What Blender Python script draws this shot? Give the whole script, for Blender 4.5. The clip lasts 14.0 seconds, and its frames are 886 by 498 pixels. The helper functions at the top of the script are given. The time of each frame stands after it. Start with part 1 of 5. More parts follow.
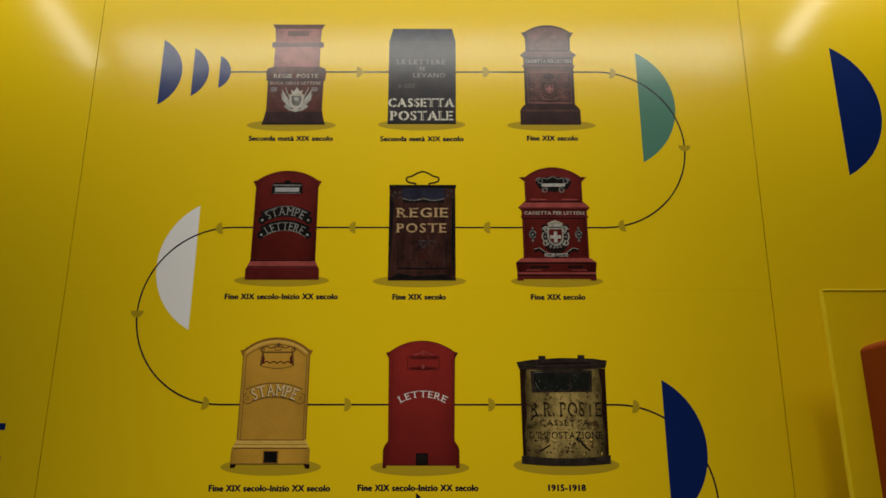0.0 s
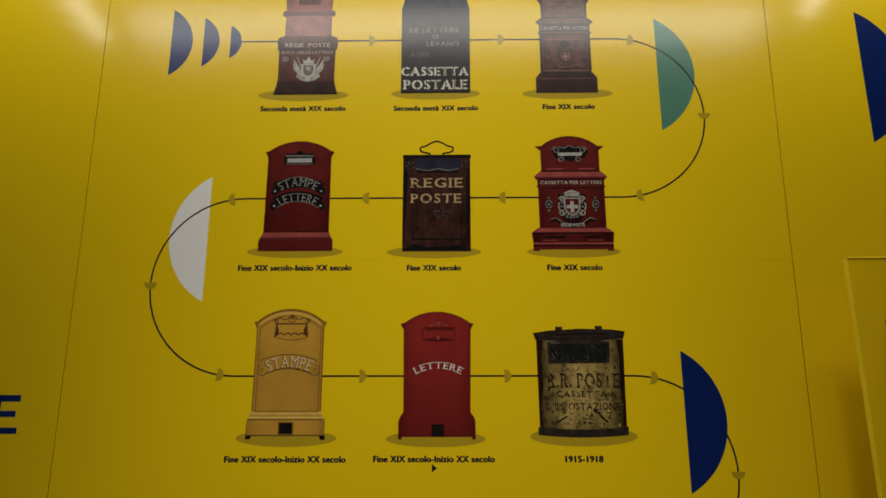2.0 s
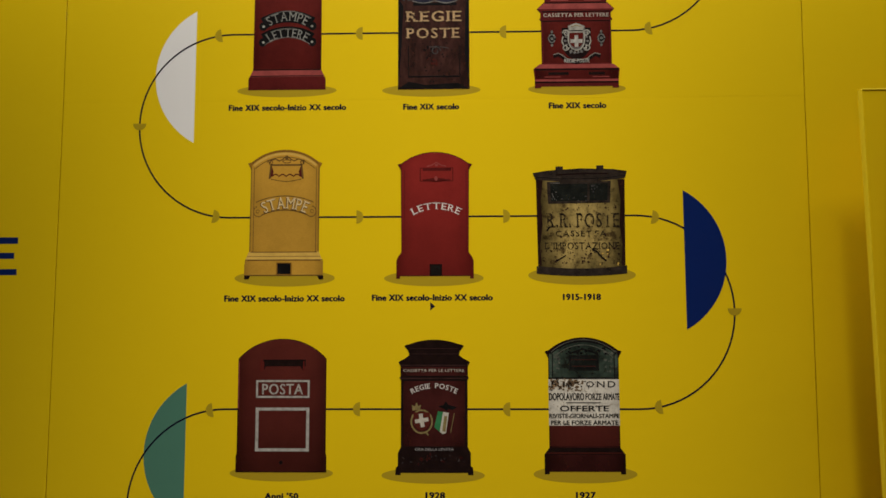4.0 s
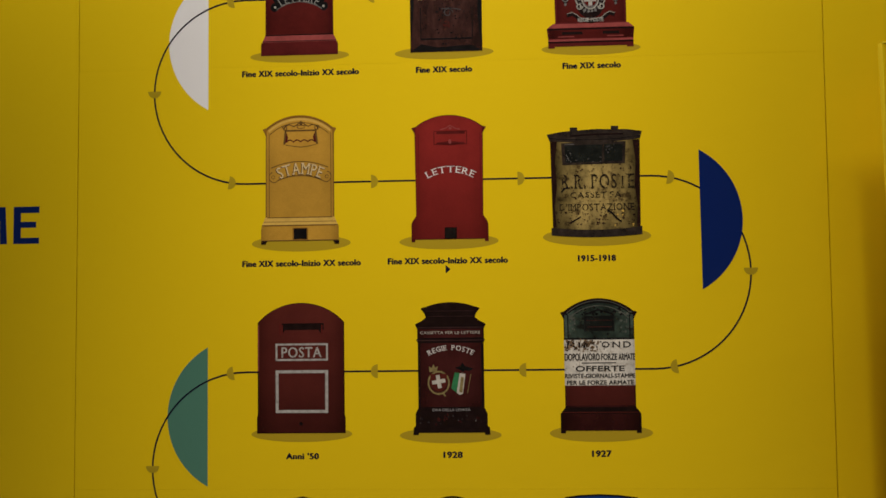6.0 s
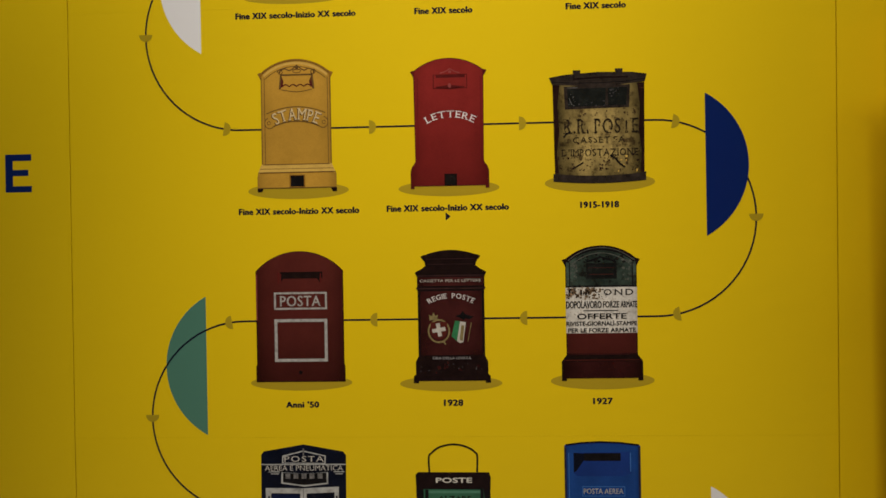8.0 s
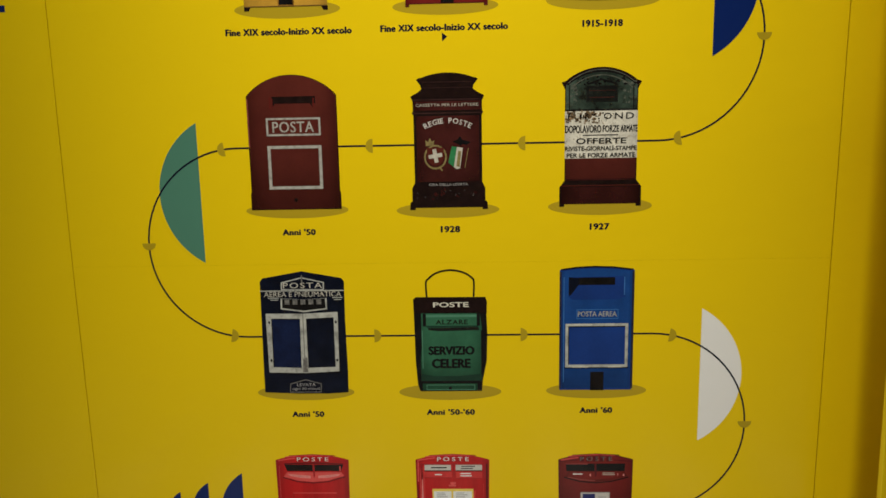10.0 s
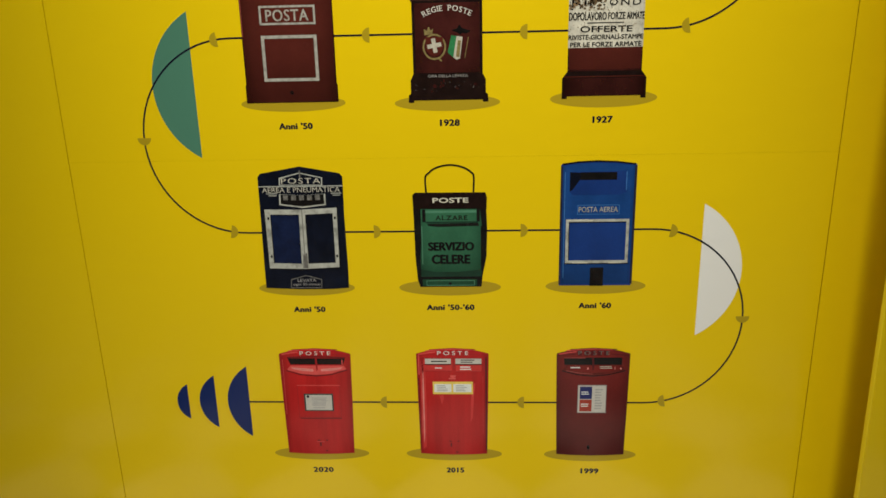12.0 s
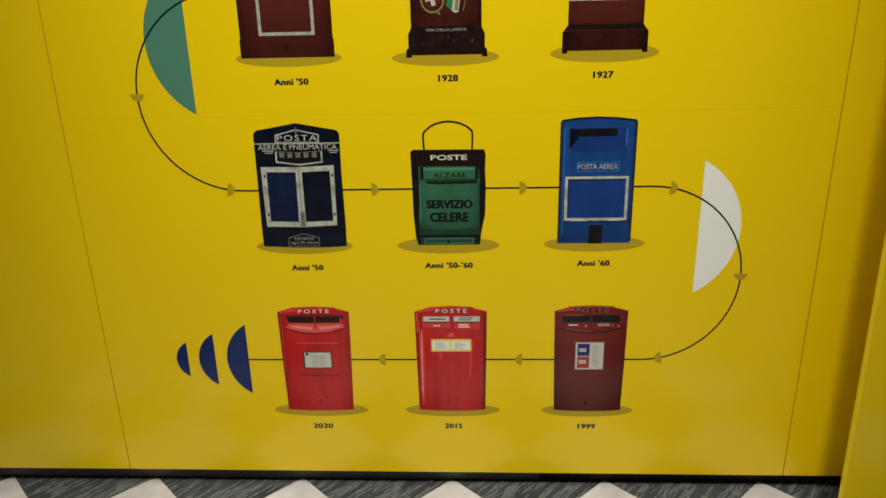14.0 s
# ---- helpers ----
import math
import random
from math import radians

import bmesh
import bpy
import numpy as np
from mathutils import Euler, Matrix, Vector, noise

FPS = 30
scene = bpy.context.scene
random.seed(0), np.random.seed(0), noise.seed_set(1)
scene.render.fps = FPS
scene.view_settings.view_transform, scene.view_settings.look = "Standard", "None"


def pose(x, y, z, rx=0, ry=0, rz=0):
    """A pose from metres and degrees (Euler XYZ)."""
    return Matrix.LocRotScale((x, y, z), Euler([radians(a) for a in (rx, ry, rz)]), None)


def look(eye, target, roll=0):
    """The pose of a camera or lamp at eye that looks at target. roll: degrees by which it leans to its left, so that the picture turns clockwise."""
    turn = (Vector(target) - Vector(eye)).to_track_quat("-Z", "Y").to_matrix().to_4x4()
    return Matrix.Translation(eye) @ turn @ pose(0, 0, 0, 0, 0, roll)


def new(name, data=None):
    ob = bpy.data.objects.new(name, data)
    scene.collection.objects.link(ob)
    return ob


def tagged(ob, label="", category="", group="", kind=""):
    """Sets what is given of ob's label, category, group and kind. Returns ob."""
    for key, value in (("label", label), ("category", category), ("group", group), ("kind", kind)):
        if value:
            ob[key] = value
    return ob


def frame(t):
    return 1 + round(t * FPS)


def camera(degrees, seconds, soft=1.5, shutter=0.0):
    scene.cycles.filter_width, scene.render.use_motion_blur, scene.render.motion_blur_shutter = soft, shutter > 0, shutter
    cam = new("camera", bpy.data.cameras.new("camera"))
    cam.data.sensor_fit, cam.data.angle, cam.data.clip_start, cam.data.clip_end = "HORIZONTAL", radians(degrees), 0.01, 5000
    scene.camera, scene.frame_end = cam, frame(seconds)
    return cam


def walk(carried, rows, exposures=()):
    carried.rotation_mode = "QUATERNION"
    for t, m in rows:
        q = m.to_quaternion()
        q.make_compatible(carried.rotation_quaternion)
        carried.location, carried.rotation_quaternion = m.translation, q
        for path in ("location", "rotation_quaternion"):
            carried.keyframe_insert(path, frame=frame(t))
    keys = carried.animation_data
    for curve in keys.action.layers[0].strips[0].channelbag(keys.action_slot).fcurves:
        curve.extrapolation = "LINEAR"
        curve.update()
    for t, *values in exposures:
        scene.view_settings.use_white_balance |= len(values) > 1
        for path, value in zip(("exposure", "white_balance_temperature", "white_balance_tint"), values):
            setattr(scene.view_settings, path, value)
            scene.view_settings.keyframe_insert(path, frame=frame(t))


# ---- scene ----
cam = camera(62.15, 14.0, soft=1.6)
PATH = [
    (0, (-0.0800, -1.8599, 1.6509), (-0.0797, 0.0627, 2.2018), 0.03),
    (0.5, (-0.0936, -1.8478, 1.6460), (-0.1040, 0.0743, 2.1985), 0.09),
    (1, (-0.1057, -1.8402, 1.6339), (-0.1127, 0.0754, 2.2084), 0.12),
    (1.5, (-0.0948, -1.8290, 1.6263), (-0.1174, 0.0930, 2.1789), 0.15),
    (2, (-0.0891, -1.8265, 1.6244), (-0.1198, 0.1076, 2.1329), 0.03),
    (2.5, (-0.0849, -1.8163, 1.6132), (-0.1229, 0.1282, 2.0795), -0.08),
    (3, (-0.0820, -1.7950, 1.5869), (-0.1253, 0.1670, 1.9725), -0.06),
    (3.5, (-0.0825, -1.7794, 1.5546), (-0.1234, 0.2008, 1.8322), -0.04),
    (4, (-0.0735, -1.7718, 1.5448), (-0.1182, 0.2198, 1.7223), -0.16),
    (4.2, (-0.0592, -1.7708, 1.5512), (-0.1220, 0.2235, 1.6878), -0.27),
    (6.5, (-0.0726, -1.7803, 1.5205), (-0.1649, 0.2155, 1.6099), -0.82),
    (7, (-0.0755, -1.7815, 1.5199), (-0.1679, 0.2151, 1.5924), -0.89),
    (7.2, (-0.0693, -1.7762, 1.5163), (-0.1677, 0.2203, 1.5828), -0.82),
    (9.3, (-0.0666, -1.7279, 1.4133), (-0.1594, 0.2577, 1.1926), -1.32),
    (9.5, (-0.0700, -1.7315, 1.3946), (-0.1620, 0.2501, 1.1402), -1.23),
    (10, (-0.0832, -1.7341, 1.3637), (-0.1609, 0.2369, 1.0335), -1.13),
    (10.5, (-0.0709, -1.7285, 1.3583), (-0.1608, 0.2298, 0.9618), -1.30),
    (11, (-0.0762, -1.7279, 1.3506), (-0.1628, 0.2192, 0.9019), -1.32),
    (11.5, (-0.0660, -1.7309, 1.3272), (-0.1640, 0.2036, 0.8289), -1.36),
    (12, (-0.0653, -1.7268, 1.3145), (-0.1659, 0.1919, 0.7588), -1.31),
    (12.5, (-0.0695, -1.7265, 1.3040), (-0.1663, 0.1793, 0.7053), -1.22),
    (13, (-0.0673, -1.7236, 1.3081), (-0.1645, 0.1706, 0.6734), -1.26),
    (13.5, (-0.0664, -1.7204, 1.3132), (-0.1637, 0.1686, 0.6635), -1.32),
    (14, (-0.0708, -1.7182, 1.3114), (-0.1621, 0.1660, 0.6470), -1.35),
]
EXPOSURES = [(0, -1.36, 6500, 9), (0.5, -1.42, 6500, 8), (1, -1.51, 6500, 9), (2, -1.43, 6500, 9), (2.5, -1.46, 6500, 10), (3, -1.36, 6500, 11), (4.2, -0.96, 6500, 11), (7, -0.95, 6500, 16), (9.5, -0.57, 6500, 6), (10.5, -0.37, 6500, 2), (12, -0.28, 6500, 1), (14, -0.28, 6500, 0)]
walk(cam, [(t, look(eye, target, roll)) for t, eye, target, roll in PATH], EXPOSURES)

# ---- world, lights ----
world = bpy.data.worlds.new("world")
scene.world = world
world.use_nodes = True
world.node_tree.nodes["Background"].inputs[0].default_value = (0.9, 0.95, 1.0, 1)
world.node_tree.nodes["Background"].inputs[1].default_value = 0.01


def area_lamp(name, where, aim, sx, sy, watts, colour):
    d = bpy.data.lights.new(name, "AREA")
    d.shape, d.size, d.size_y, d.energy, d.color = "RECTANGLE", sx, sy, watts, colour
    ob = new(name, d)
    ob.matrix_world = look(where, aim)
    return ob


def spot_lamp(name, where, aim, watts, cone, blend, radius, colour):
    d = bpy.data.lights.new(name, "SPOT")
    d.energy, d.spot_size, d.spot_blend, d.shadow_soft_size, d.color = watts, radians(cone), blend, radius, colour
    ob = new(name, d)
    ob.matrix_world = look(where, aim)
    return ob


def rod_lamp(name, a, b, width, watts, colour):
    """A slim area lamp from a to b that shines at the wall; its reflection draws a streak."""
    d = bpy.data.lights.new(name, "AREA")
    a, b = Vector(a), Vector(b)
    d.shape, d.size, d.size_y, d.energy, d.color = "RECTANGLE", (b - a).length, width, watts, colour
    x = (b - a).normalized()
    z = Vector((0, -1, 0.15))
    z = (z - x * z.dot(x)).normalized()
    ob = new(name, d)
    ob.matrix_world = Matrix.Translation((a + b) / 2) @ Matrix((x, z.cross(x), z)).transposed().to_4x4()
    return ob


WARM = (1.0, 0.955, 0.88)
COOL = (0.985, 0.968, 0.89)
area_lamp("ceiling_strip_light", (-0.12, -1.2, 3.49), (-0.12, -0.8, 0.0), 2.9, 0.2, 49, COOL)
# Unseen; added to brighten the top of the wall.
area_lamp("wall_washer_light", (0.0, -0.52, 3.46), (0.0, -0.1, 2.0), 3.4, 0.08, 47, COOL)
# Unseen; added high up so its reflection stays outside the camera's view.
spot_lamp("gallery_flood_lamp", (0.05, -3.0, 6.5), (-0.19, 0.0, 0.05), 2520, 28.5, 1.0, 0.35, WARM)
# Unseen; rod ends placed so the reflected streaks fit the camera's view.
rod_lamp("spotlight_lamp", (-1.65, -0.623, 3.395), (-1.34, -0.508, 3.02), 0.06, 2.5, WARM)
rod_lamp("spotlight_lamp", (1.39, -0.544, 3.395), (1.088, -0.385, 3.02), 0.06, 2.5, WARM)


# ---- materials ----
def shader(name, rough=0.4, metal=0.0, spec=0.46):
    m = bpy.data.materials.new(name)
    m.use_nodes = True
    n, l = m.node_tree.nodes, m.node_tree.links
    b = n["Principled BSDF"]
    b.inputs["Roughness"].default_value = rough
    b.inputs["Metallic"].default_value = metal
    b.inputs["Specular IOR Level"].default_value = spec
    return m, n, l, b


def noise_node(n, l, coord, scale, detail=4.0, rough=0.6, stretch=None):
    if stretch:
        mp = n.new("ShaderNodeMapping")
        mp.inputs["Scale"].default_value = stretch
        l.new(coord, mp.inputs["Vector"])
        coord = mp.outputs[0]
    t = n.new("ShaderNodeTexNoise")
    t.inputs["Scale"].default_value, t.inputs["Detail"].default_value, t.inputs["Roughness"].default_value = scale, detail, rough
    l.new(coord, t.inputs["Vector"])
    return t.outputs["Fac"]


def ramp(n, l, fac, stops):
    r = n.new("ShaderNodeValToRGB")
    e = r.color_ramp.elements
    while len(e) < len(stops):
        e.new(0.5)
    for s, (p, c) in zip(e, stops):
        s.position, s.color = p, (*c, 1)
    l.new(fac, r.inputs[0])
    return r.outputs[0]


def mixed(n, l, fac, a, b):
    x = n.new("ShaderNodeMix")
    x.data_type = "RGBA"
    for sock, v in ((x.inputs[0], fac), (x.inputs[6], a), (x.inputs[7], b)):
        if isinstance(v, (int, float)):
            sock.default_value = v
        elif isinstance(v, tuple):
            sock.default_value = (*v, 1)
        else:
            l.new(v, sock)
    return x.outputs[2]


def bump(n, l, b, fac, strength, distance):
    k = n.new("ShaderNodeBump")
    k.inputs["Strength"].default_value, k.inputs["Distance"].default_value = strength, distance
    l.new(fac, k.inputs["Height"])
    l.new(k.outputs[0], b.inputs["Normal"])


def shade(c, f):
    return tuple(v * f for v in c)


FILM_ROUGH = 0.185


def film(name, colour, rough=FILM_ROUGH):
    """Plain printed self-adhesive film with a faint orange-peel surface."""
    m, n, l, b = shader(name, rough)
    p = n.new("ShaderNodeNewGeometry").outputs["Position"]
    big = noise_node(n, l, p, 1.3, 3)
    fine = noise_node(n, l, p, 260, 2)
    c = mixed(n, l, big, shade(colour, 0.95), shade(colour, 1.04))
    c = mixed(n, l, fine, shade(colour, 0.97), c)
    l.new(c, b.inputs["Base Color"])
    wave = noise_node(n, l, p, 9, 3, 0.5, (1, 1, 3.0))
    add = n.new("ShaderNodeMath")
    add.operation = "MULTIPLY_ADD"
    add.inputs[1].default_value = 0.03
    l.new(fine, add.inputs[0])
    l.new(wave, add.inputs[2])
    bump(n, l, b, add.outputs[0], 0.12, 0.004)
    r = n.new("ShaderNodeMapRange")
    r.inputs["To Min"].default_value, r.inputs["To Max"].default_value = rough - 0.03, rough + 0.04
    l.new(noise_node(n, l, p, 3.1, 4), r.inputs["Value"])
    l.new(r.outputs[0], b.inputs["Roughness"])
    return m


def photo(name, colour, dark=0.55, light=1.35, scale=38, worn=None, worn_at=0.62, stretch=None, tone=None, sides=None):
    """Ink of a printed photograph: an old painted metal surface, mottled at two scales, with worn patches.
    tone, sides: light and shade of the pictured box put into the ink, from foot to head and from its middle outwards."""
    m, n, l, b = shader(name, FILM_ROUGH)
    p = n.new("ShaderNodeNewGeometry").outputs["Position"]
    a = noise_node(n, l, p, scale, 6, 0.65, stretch)
    c = ramp(n, l, a, [(0.28, shade(colour, dark)), (0.5, colour), (0.74, shade(colour, light))])
    grain = noise_node(n, l, p, 420, 2)
    c = mixed(n, l, ramp(n, l, grain, [(0.35, (0, 0, 0)), (0.75, (0.35, 0.35, 0.35))]), c, shade(colour, 0.5))
    if worn:
        w = noise_node(n, l, p, scale * 1.9, 8, 0.7)
        c = mixed(n, l, ramp(n, l, w, [(worn_at - 0.04, (0, 0, 0)), (worn_at + 0.05, (0.85, 0.85, 0.85))]), c, worn)
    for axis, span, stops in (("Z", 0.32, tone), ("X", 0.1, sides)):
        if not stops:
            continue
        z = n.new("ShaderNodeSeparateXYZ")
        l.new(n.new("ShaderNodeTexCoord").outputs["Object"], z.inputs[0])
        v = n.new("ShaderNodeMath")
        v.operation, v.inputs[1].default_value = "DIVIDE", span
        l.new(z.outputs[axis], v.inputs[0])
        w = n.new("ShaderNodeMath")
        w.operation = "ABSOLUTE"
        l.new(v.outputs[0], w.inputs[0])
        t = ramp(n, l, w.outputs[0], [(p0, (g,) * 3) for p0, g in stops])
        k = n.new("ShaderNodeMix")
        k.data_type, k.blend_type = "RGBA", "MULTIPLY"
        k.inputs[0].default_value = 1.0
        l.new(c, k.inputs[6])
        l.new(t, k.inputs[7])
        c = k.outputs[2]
    l.new(c, b.inputs["Base Color"])
    return m


YELLOW = film("yellow_film", (0.70, 0.475, 0.005))
NAVY = film("navy_film", (0.004, 0.015, 0.095))
TEAL = film("teal_film", (0.068, 0.178, 0.122))
PALE = film("white_film", (0.72, 0.69, 0.66))
LIT_YELLOW = film("lit_edge_yellow", (0.82, 0.62, 0.02), 0.3)
OLIVE = film("olive_film", (0.38, 0.26, 0.013))
MARK = film("arrow_olive_film", (0.36, 0.25, 0.012))
INK = film("dark_navy_ink", (0.006, 0.006, 0.018))
RED_PAINT = film("red_paint", (0.21, 0.011, 0.005), 0.35)

# tone and sides below put the pictured shading into the base colours.
MAROON = photo("maroon_photo", (0.085, 0.024, 0.018), 0.35, 1.7, 30, sides=((0.45, 1.0), (0.8, 0.82), (1.0, 0.5)))
ROSE = photo("faded_rose_photo", (0.28, 0.100, 0.085), 0.6, 1.3, 34, sides=((0.3, 1.0), (0.55, 0.85), (0.72, 0.6)))
CHARCOAL = photo("charcoal_photo", (0.026, 0.022, 0.024), 0.6, 1.4, 20)
BLACKISH = photo("black_photo", (0.007, 0.006, 0.006), 0.5, 1.9, 40)
BRONZE = photo("brown_photo", (0.105, 0.043, 0.034), 0.45, 1.7, 42, sides=((0.4, 1.0), (0.6, 0.85), (0.75, 0.55)))
BRONZE_DARK = photo("dark_brown_photo", (0.032, 0.014, 0.013), 0.5, 1.7, 30)
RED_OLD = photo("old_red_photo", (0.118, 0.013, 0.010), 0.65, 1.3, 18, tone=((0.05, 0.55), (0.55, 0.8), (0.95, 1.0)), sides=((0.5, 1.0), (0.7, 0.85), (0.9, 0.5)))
RED_DEEP = photo("deep_red_photo", (0.085, 0.010, 0.009), 0.6, 1.35, 18)
RED_PALE = photo("pale_red_photo", (0.27, 0.055, 0.048), 0.7, 1.3, 30)
RUST = photo("rusty_brown_photo", (0.034, 0.013, 0.010), 0.3, 2.3, 40, (0.075, 0.024, 0.015), 0.62, (1, 1, 0.45), sides=((0.5, 1.0), (0.8, 0.75), (0.9, 0.5)))
SLATE = photo("slate_blue_photo", (0.019, 0.019, 0.033), 0.5, 1.7, 30)
GREY_SILVER = photo("grey_silver_photo", (0.31, 0.29, 0.245), 0.4, 1.3, 70)
SILVER = photo("silver_photo", (0.36, 0.34, 0.30), 0.45, 1.3, 90)
STEEL = photo("dull_steel_photo", (0.13, 0.12, 0.11), 0.35, 2.0, 130)
GOLD = photo("worn_gold_photo", (0.46, 0.30, 0.15), 0.5, 1.25, 120, (0.06, 0.025, 0.015), 0.60)
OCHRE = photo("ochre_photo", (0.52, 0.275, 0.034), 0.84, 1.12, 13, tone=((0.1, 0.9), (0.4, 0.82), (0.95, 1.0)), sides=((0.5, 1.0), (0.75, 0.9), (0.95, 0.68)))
OCHRE_DARK = photo("dark_ochre_photo", (0.25, 0.115, 0.016), 0.7, 1.2, 40)
# Darker ochre that draws the relief's shade and outlines.
OCHRE_SHADE = photo("shaded_ochre_photo", (0.12, 0.062, 0.018), 0.7, 1.3, 50)
OCHRE_LIGHT = photo("light_ochre_photo", (0.60, 0.37, 0.075), 0.85, 1.1, 40)
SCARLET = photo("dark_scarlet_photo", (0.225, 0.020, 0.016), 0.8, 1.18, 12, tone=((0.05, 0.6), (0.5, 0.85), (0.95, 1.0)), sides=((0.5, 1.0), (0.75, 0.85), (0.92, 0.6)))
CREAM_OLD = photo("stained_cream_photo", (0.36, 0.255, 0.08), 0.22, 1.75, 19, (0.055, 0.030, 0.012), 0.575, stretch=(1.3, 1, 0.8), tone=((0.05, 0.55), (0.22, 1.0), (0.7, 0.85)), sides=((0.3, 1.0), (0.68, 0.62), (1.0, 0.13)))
STENCIL = photo("worn_stencil_photo", (0.025, 0.017, 0.009), 0.6, 1.6, 60, (0.27, 0.18, 0.05), 0.53)
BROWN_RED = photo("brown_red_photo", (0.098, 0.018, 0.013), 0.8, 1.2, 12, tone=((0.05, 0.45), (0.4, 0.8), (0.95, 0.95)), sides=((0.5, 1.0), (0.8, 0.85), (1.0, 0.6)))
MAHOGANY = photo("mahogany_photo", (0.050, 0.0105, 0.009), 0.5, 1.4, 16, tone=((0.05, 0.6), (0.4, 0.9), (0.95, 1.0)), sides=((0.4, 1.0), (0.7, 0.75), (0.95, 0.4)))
ESPRESSO = photo("espresso_photo", (0.011, 0.005, 0.0045), 0.5, 1.9, 60)
GREEN_OLD = photo("mottled_green_photo", (0.032, 0.046, 0.034), 0.2, 2.2, 22, (0.010, 0.008, 0.006), 0.56, sides=((0.2, 0.6), (0.6, 1.0), (0.8, 1.5)))
GREEN_BLACK = photo("green_black_photo", (0.010, 0.011, 0.009), 0.4, 2.0, 40)
CHALK = photo("chalky_white_photo", (0.60, 0.55, 0.46), 0.6, 1.2, 50, (0.20, 0.15, 0.10), 0.60, sides=((0.6, 1.0), (0.8, 0.85), (0.9, 0.6)))
SMUDGE = photo("brown_smudge_photo", (0.14, 0.09, 0.05), 0.4, 2.4, 70)
MIDNIGHT = photo("midnight_blue_photo", (0.004, 0.0055, 0.013), 0.5, 2.0, 24)
BLUE_PANE = photo("dark_blue_pane_photo", (0.0055, 0.010, 0.036), 0.35, 1.8, 14)
ALUMINIUM = photo("aluminium_photo", (0.38, 0.37, 0.33), 0.32, 1.35, 42)
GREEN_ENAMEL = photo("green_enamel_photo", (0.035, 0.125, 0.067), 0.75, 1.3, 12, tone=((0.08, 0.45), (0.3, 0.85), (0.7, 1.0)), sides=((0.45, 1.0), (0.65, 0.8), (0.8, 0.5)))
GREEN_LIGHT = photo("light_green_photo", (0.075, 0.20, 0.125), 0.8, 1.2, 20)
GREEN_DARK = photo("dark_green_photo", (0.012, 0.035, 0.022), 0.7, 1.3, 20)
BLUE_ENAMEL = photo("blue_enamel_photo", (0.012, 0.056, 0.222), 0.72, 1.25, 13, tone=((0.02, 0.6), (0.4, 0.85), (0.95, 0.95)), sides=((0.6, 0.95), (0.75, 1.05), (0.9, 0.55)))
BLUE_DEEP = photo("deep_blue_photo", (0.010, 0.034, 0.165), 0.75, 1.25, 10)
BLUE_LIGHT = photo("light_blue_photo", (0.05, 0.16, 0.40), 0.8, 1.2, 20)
# Upright stretched mottling paints reflections into the red.
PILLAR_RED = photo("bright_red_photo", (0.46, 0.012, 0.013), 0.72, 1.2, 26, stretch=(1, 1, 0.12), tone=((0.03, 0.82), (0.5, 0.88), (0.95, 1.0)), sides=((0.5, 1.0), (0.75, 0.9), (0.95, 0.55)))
# Shaded, lit and glinting copies of the bright red, for printed light.
PILLAR_DARK = photo("shaded_red_photo", (0.30, 0.012, 0.014), 0.85, 1.1, 12)
PILLAR_BRIGHT = photo("lit_red_photo", (0.52, 0.032, 0.030), 0.8, 1.15, 20)
PILLAR_LIGHT = photo("light_red_photo", (0.60, 0.075, 0.07), 0.8, 1.15, 20)
PILLAR_GLINT = photo("pink_glint_photo", (0.66, 0.22, 0.20), 0.7, 1.1, 40)
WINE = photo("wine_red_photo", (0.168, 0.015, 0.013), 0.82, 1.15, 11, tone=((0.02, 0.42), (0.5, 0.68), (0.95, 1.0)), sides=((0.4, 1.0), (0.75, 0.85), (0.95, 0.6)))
WINE_DARK = photo("dark_wine_photo", (0.075, 0.008, 0.010), 0.8, 1.15, 12)
WHITE_INK = photo("white_ink", (0.72, 0.68, 0.62), 0.85, 1.05, 120)
GREY_INK = photo("grey_ink", (0.28, 0.26, 0.25), 0.6, 1.2, 120)
BLACK_INK = photo("black_ink", (0.006, 0.006, 0.006), 0.8, 1.2, 120)
PAPER_GREY = photo("grey_label_print", (0.33, 0.32, 0.31), 0.85, 1.1, 60)
LABEL_YELLOW = photo("yellow_label_print", (0.72, 0.52, 0.10), 0.9, 1.05, 60)
STAMPE_PALE = photo("pale_ochre_ink", (0.62, 0.47, 0.24), 0.8, 1.1, 90)
STENCIL_GOLD = photo("dim_gold_photo", (0.20, 0.15, 0.06), 0.4, 1.4, 110)
GREEN_GREY = photo("grey_green_worn_photo", (0.085, 0.088, 0.070), 0.4, 1.4, 80)
IVORY_BRIGHT = photo("stencil_ivory_ink", (0.60, 0.56, 0.46), 0.6, 1.1, 70)
STEEL_LIGHT = photo("pale_steel_photo", (0.22, 0.21, 0.185), 0.4, 1.4, 80)
STEEL_DARK = photo("dark_steel_photo", (0.05, 0.045, 0.045), 0.6, 1.4, 60)
LID_BROWN = photo("dark_brown_lid_photo", (0.024, 0.017, 0.013), 0.4, 2.0, 50)
IVORY = photo("dull_ivory_ink", (0.45, 0.41, 0.34), 0.7, 1.15, 110)
PAPER = photo("paper_print", (0.70, 0.70, 0.68), 0.9, 1.05, 60)
NOTICE_PAPER = photo("dim_paper_print", (0.50, 0.46, 0.42), 0.9, 1.05, 60)
NOTICE_RED = photo("dull_red_print", (0.30, 0.035, 0.022), 0.85, 1.1, 60)
NOTICE_BLUE = photo("dull_blue_print", (0.018, 0.022, 0.11), 0.85, 1.1, 60)
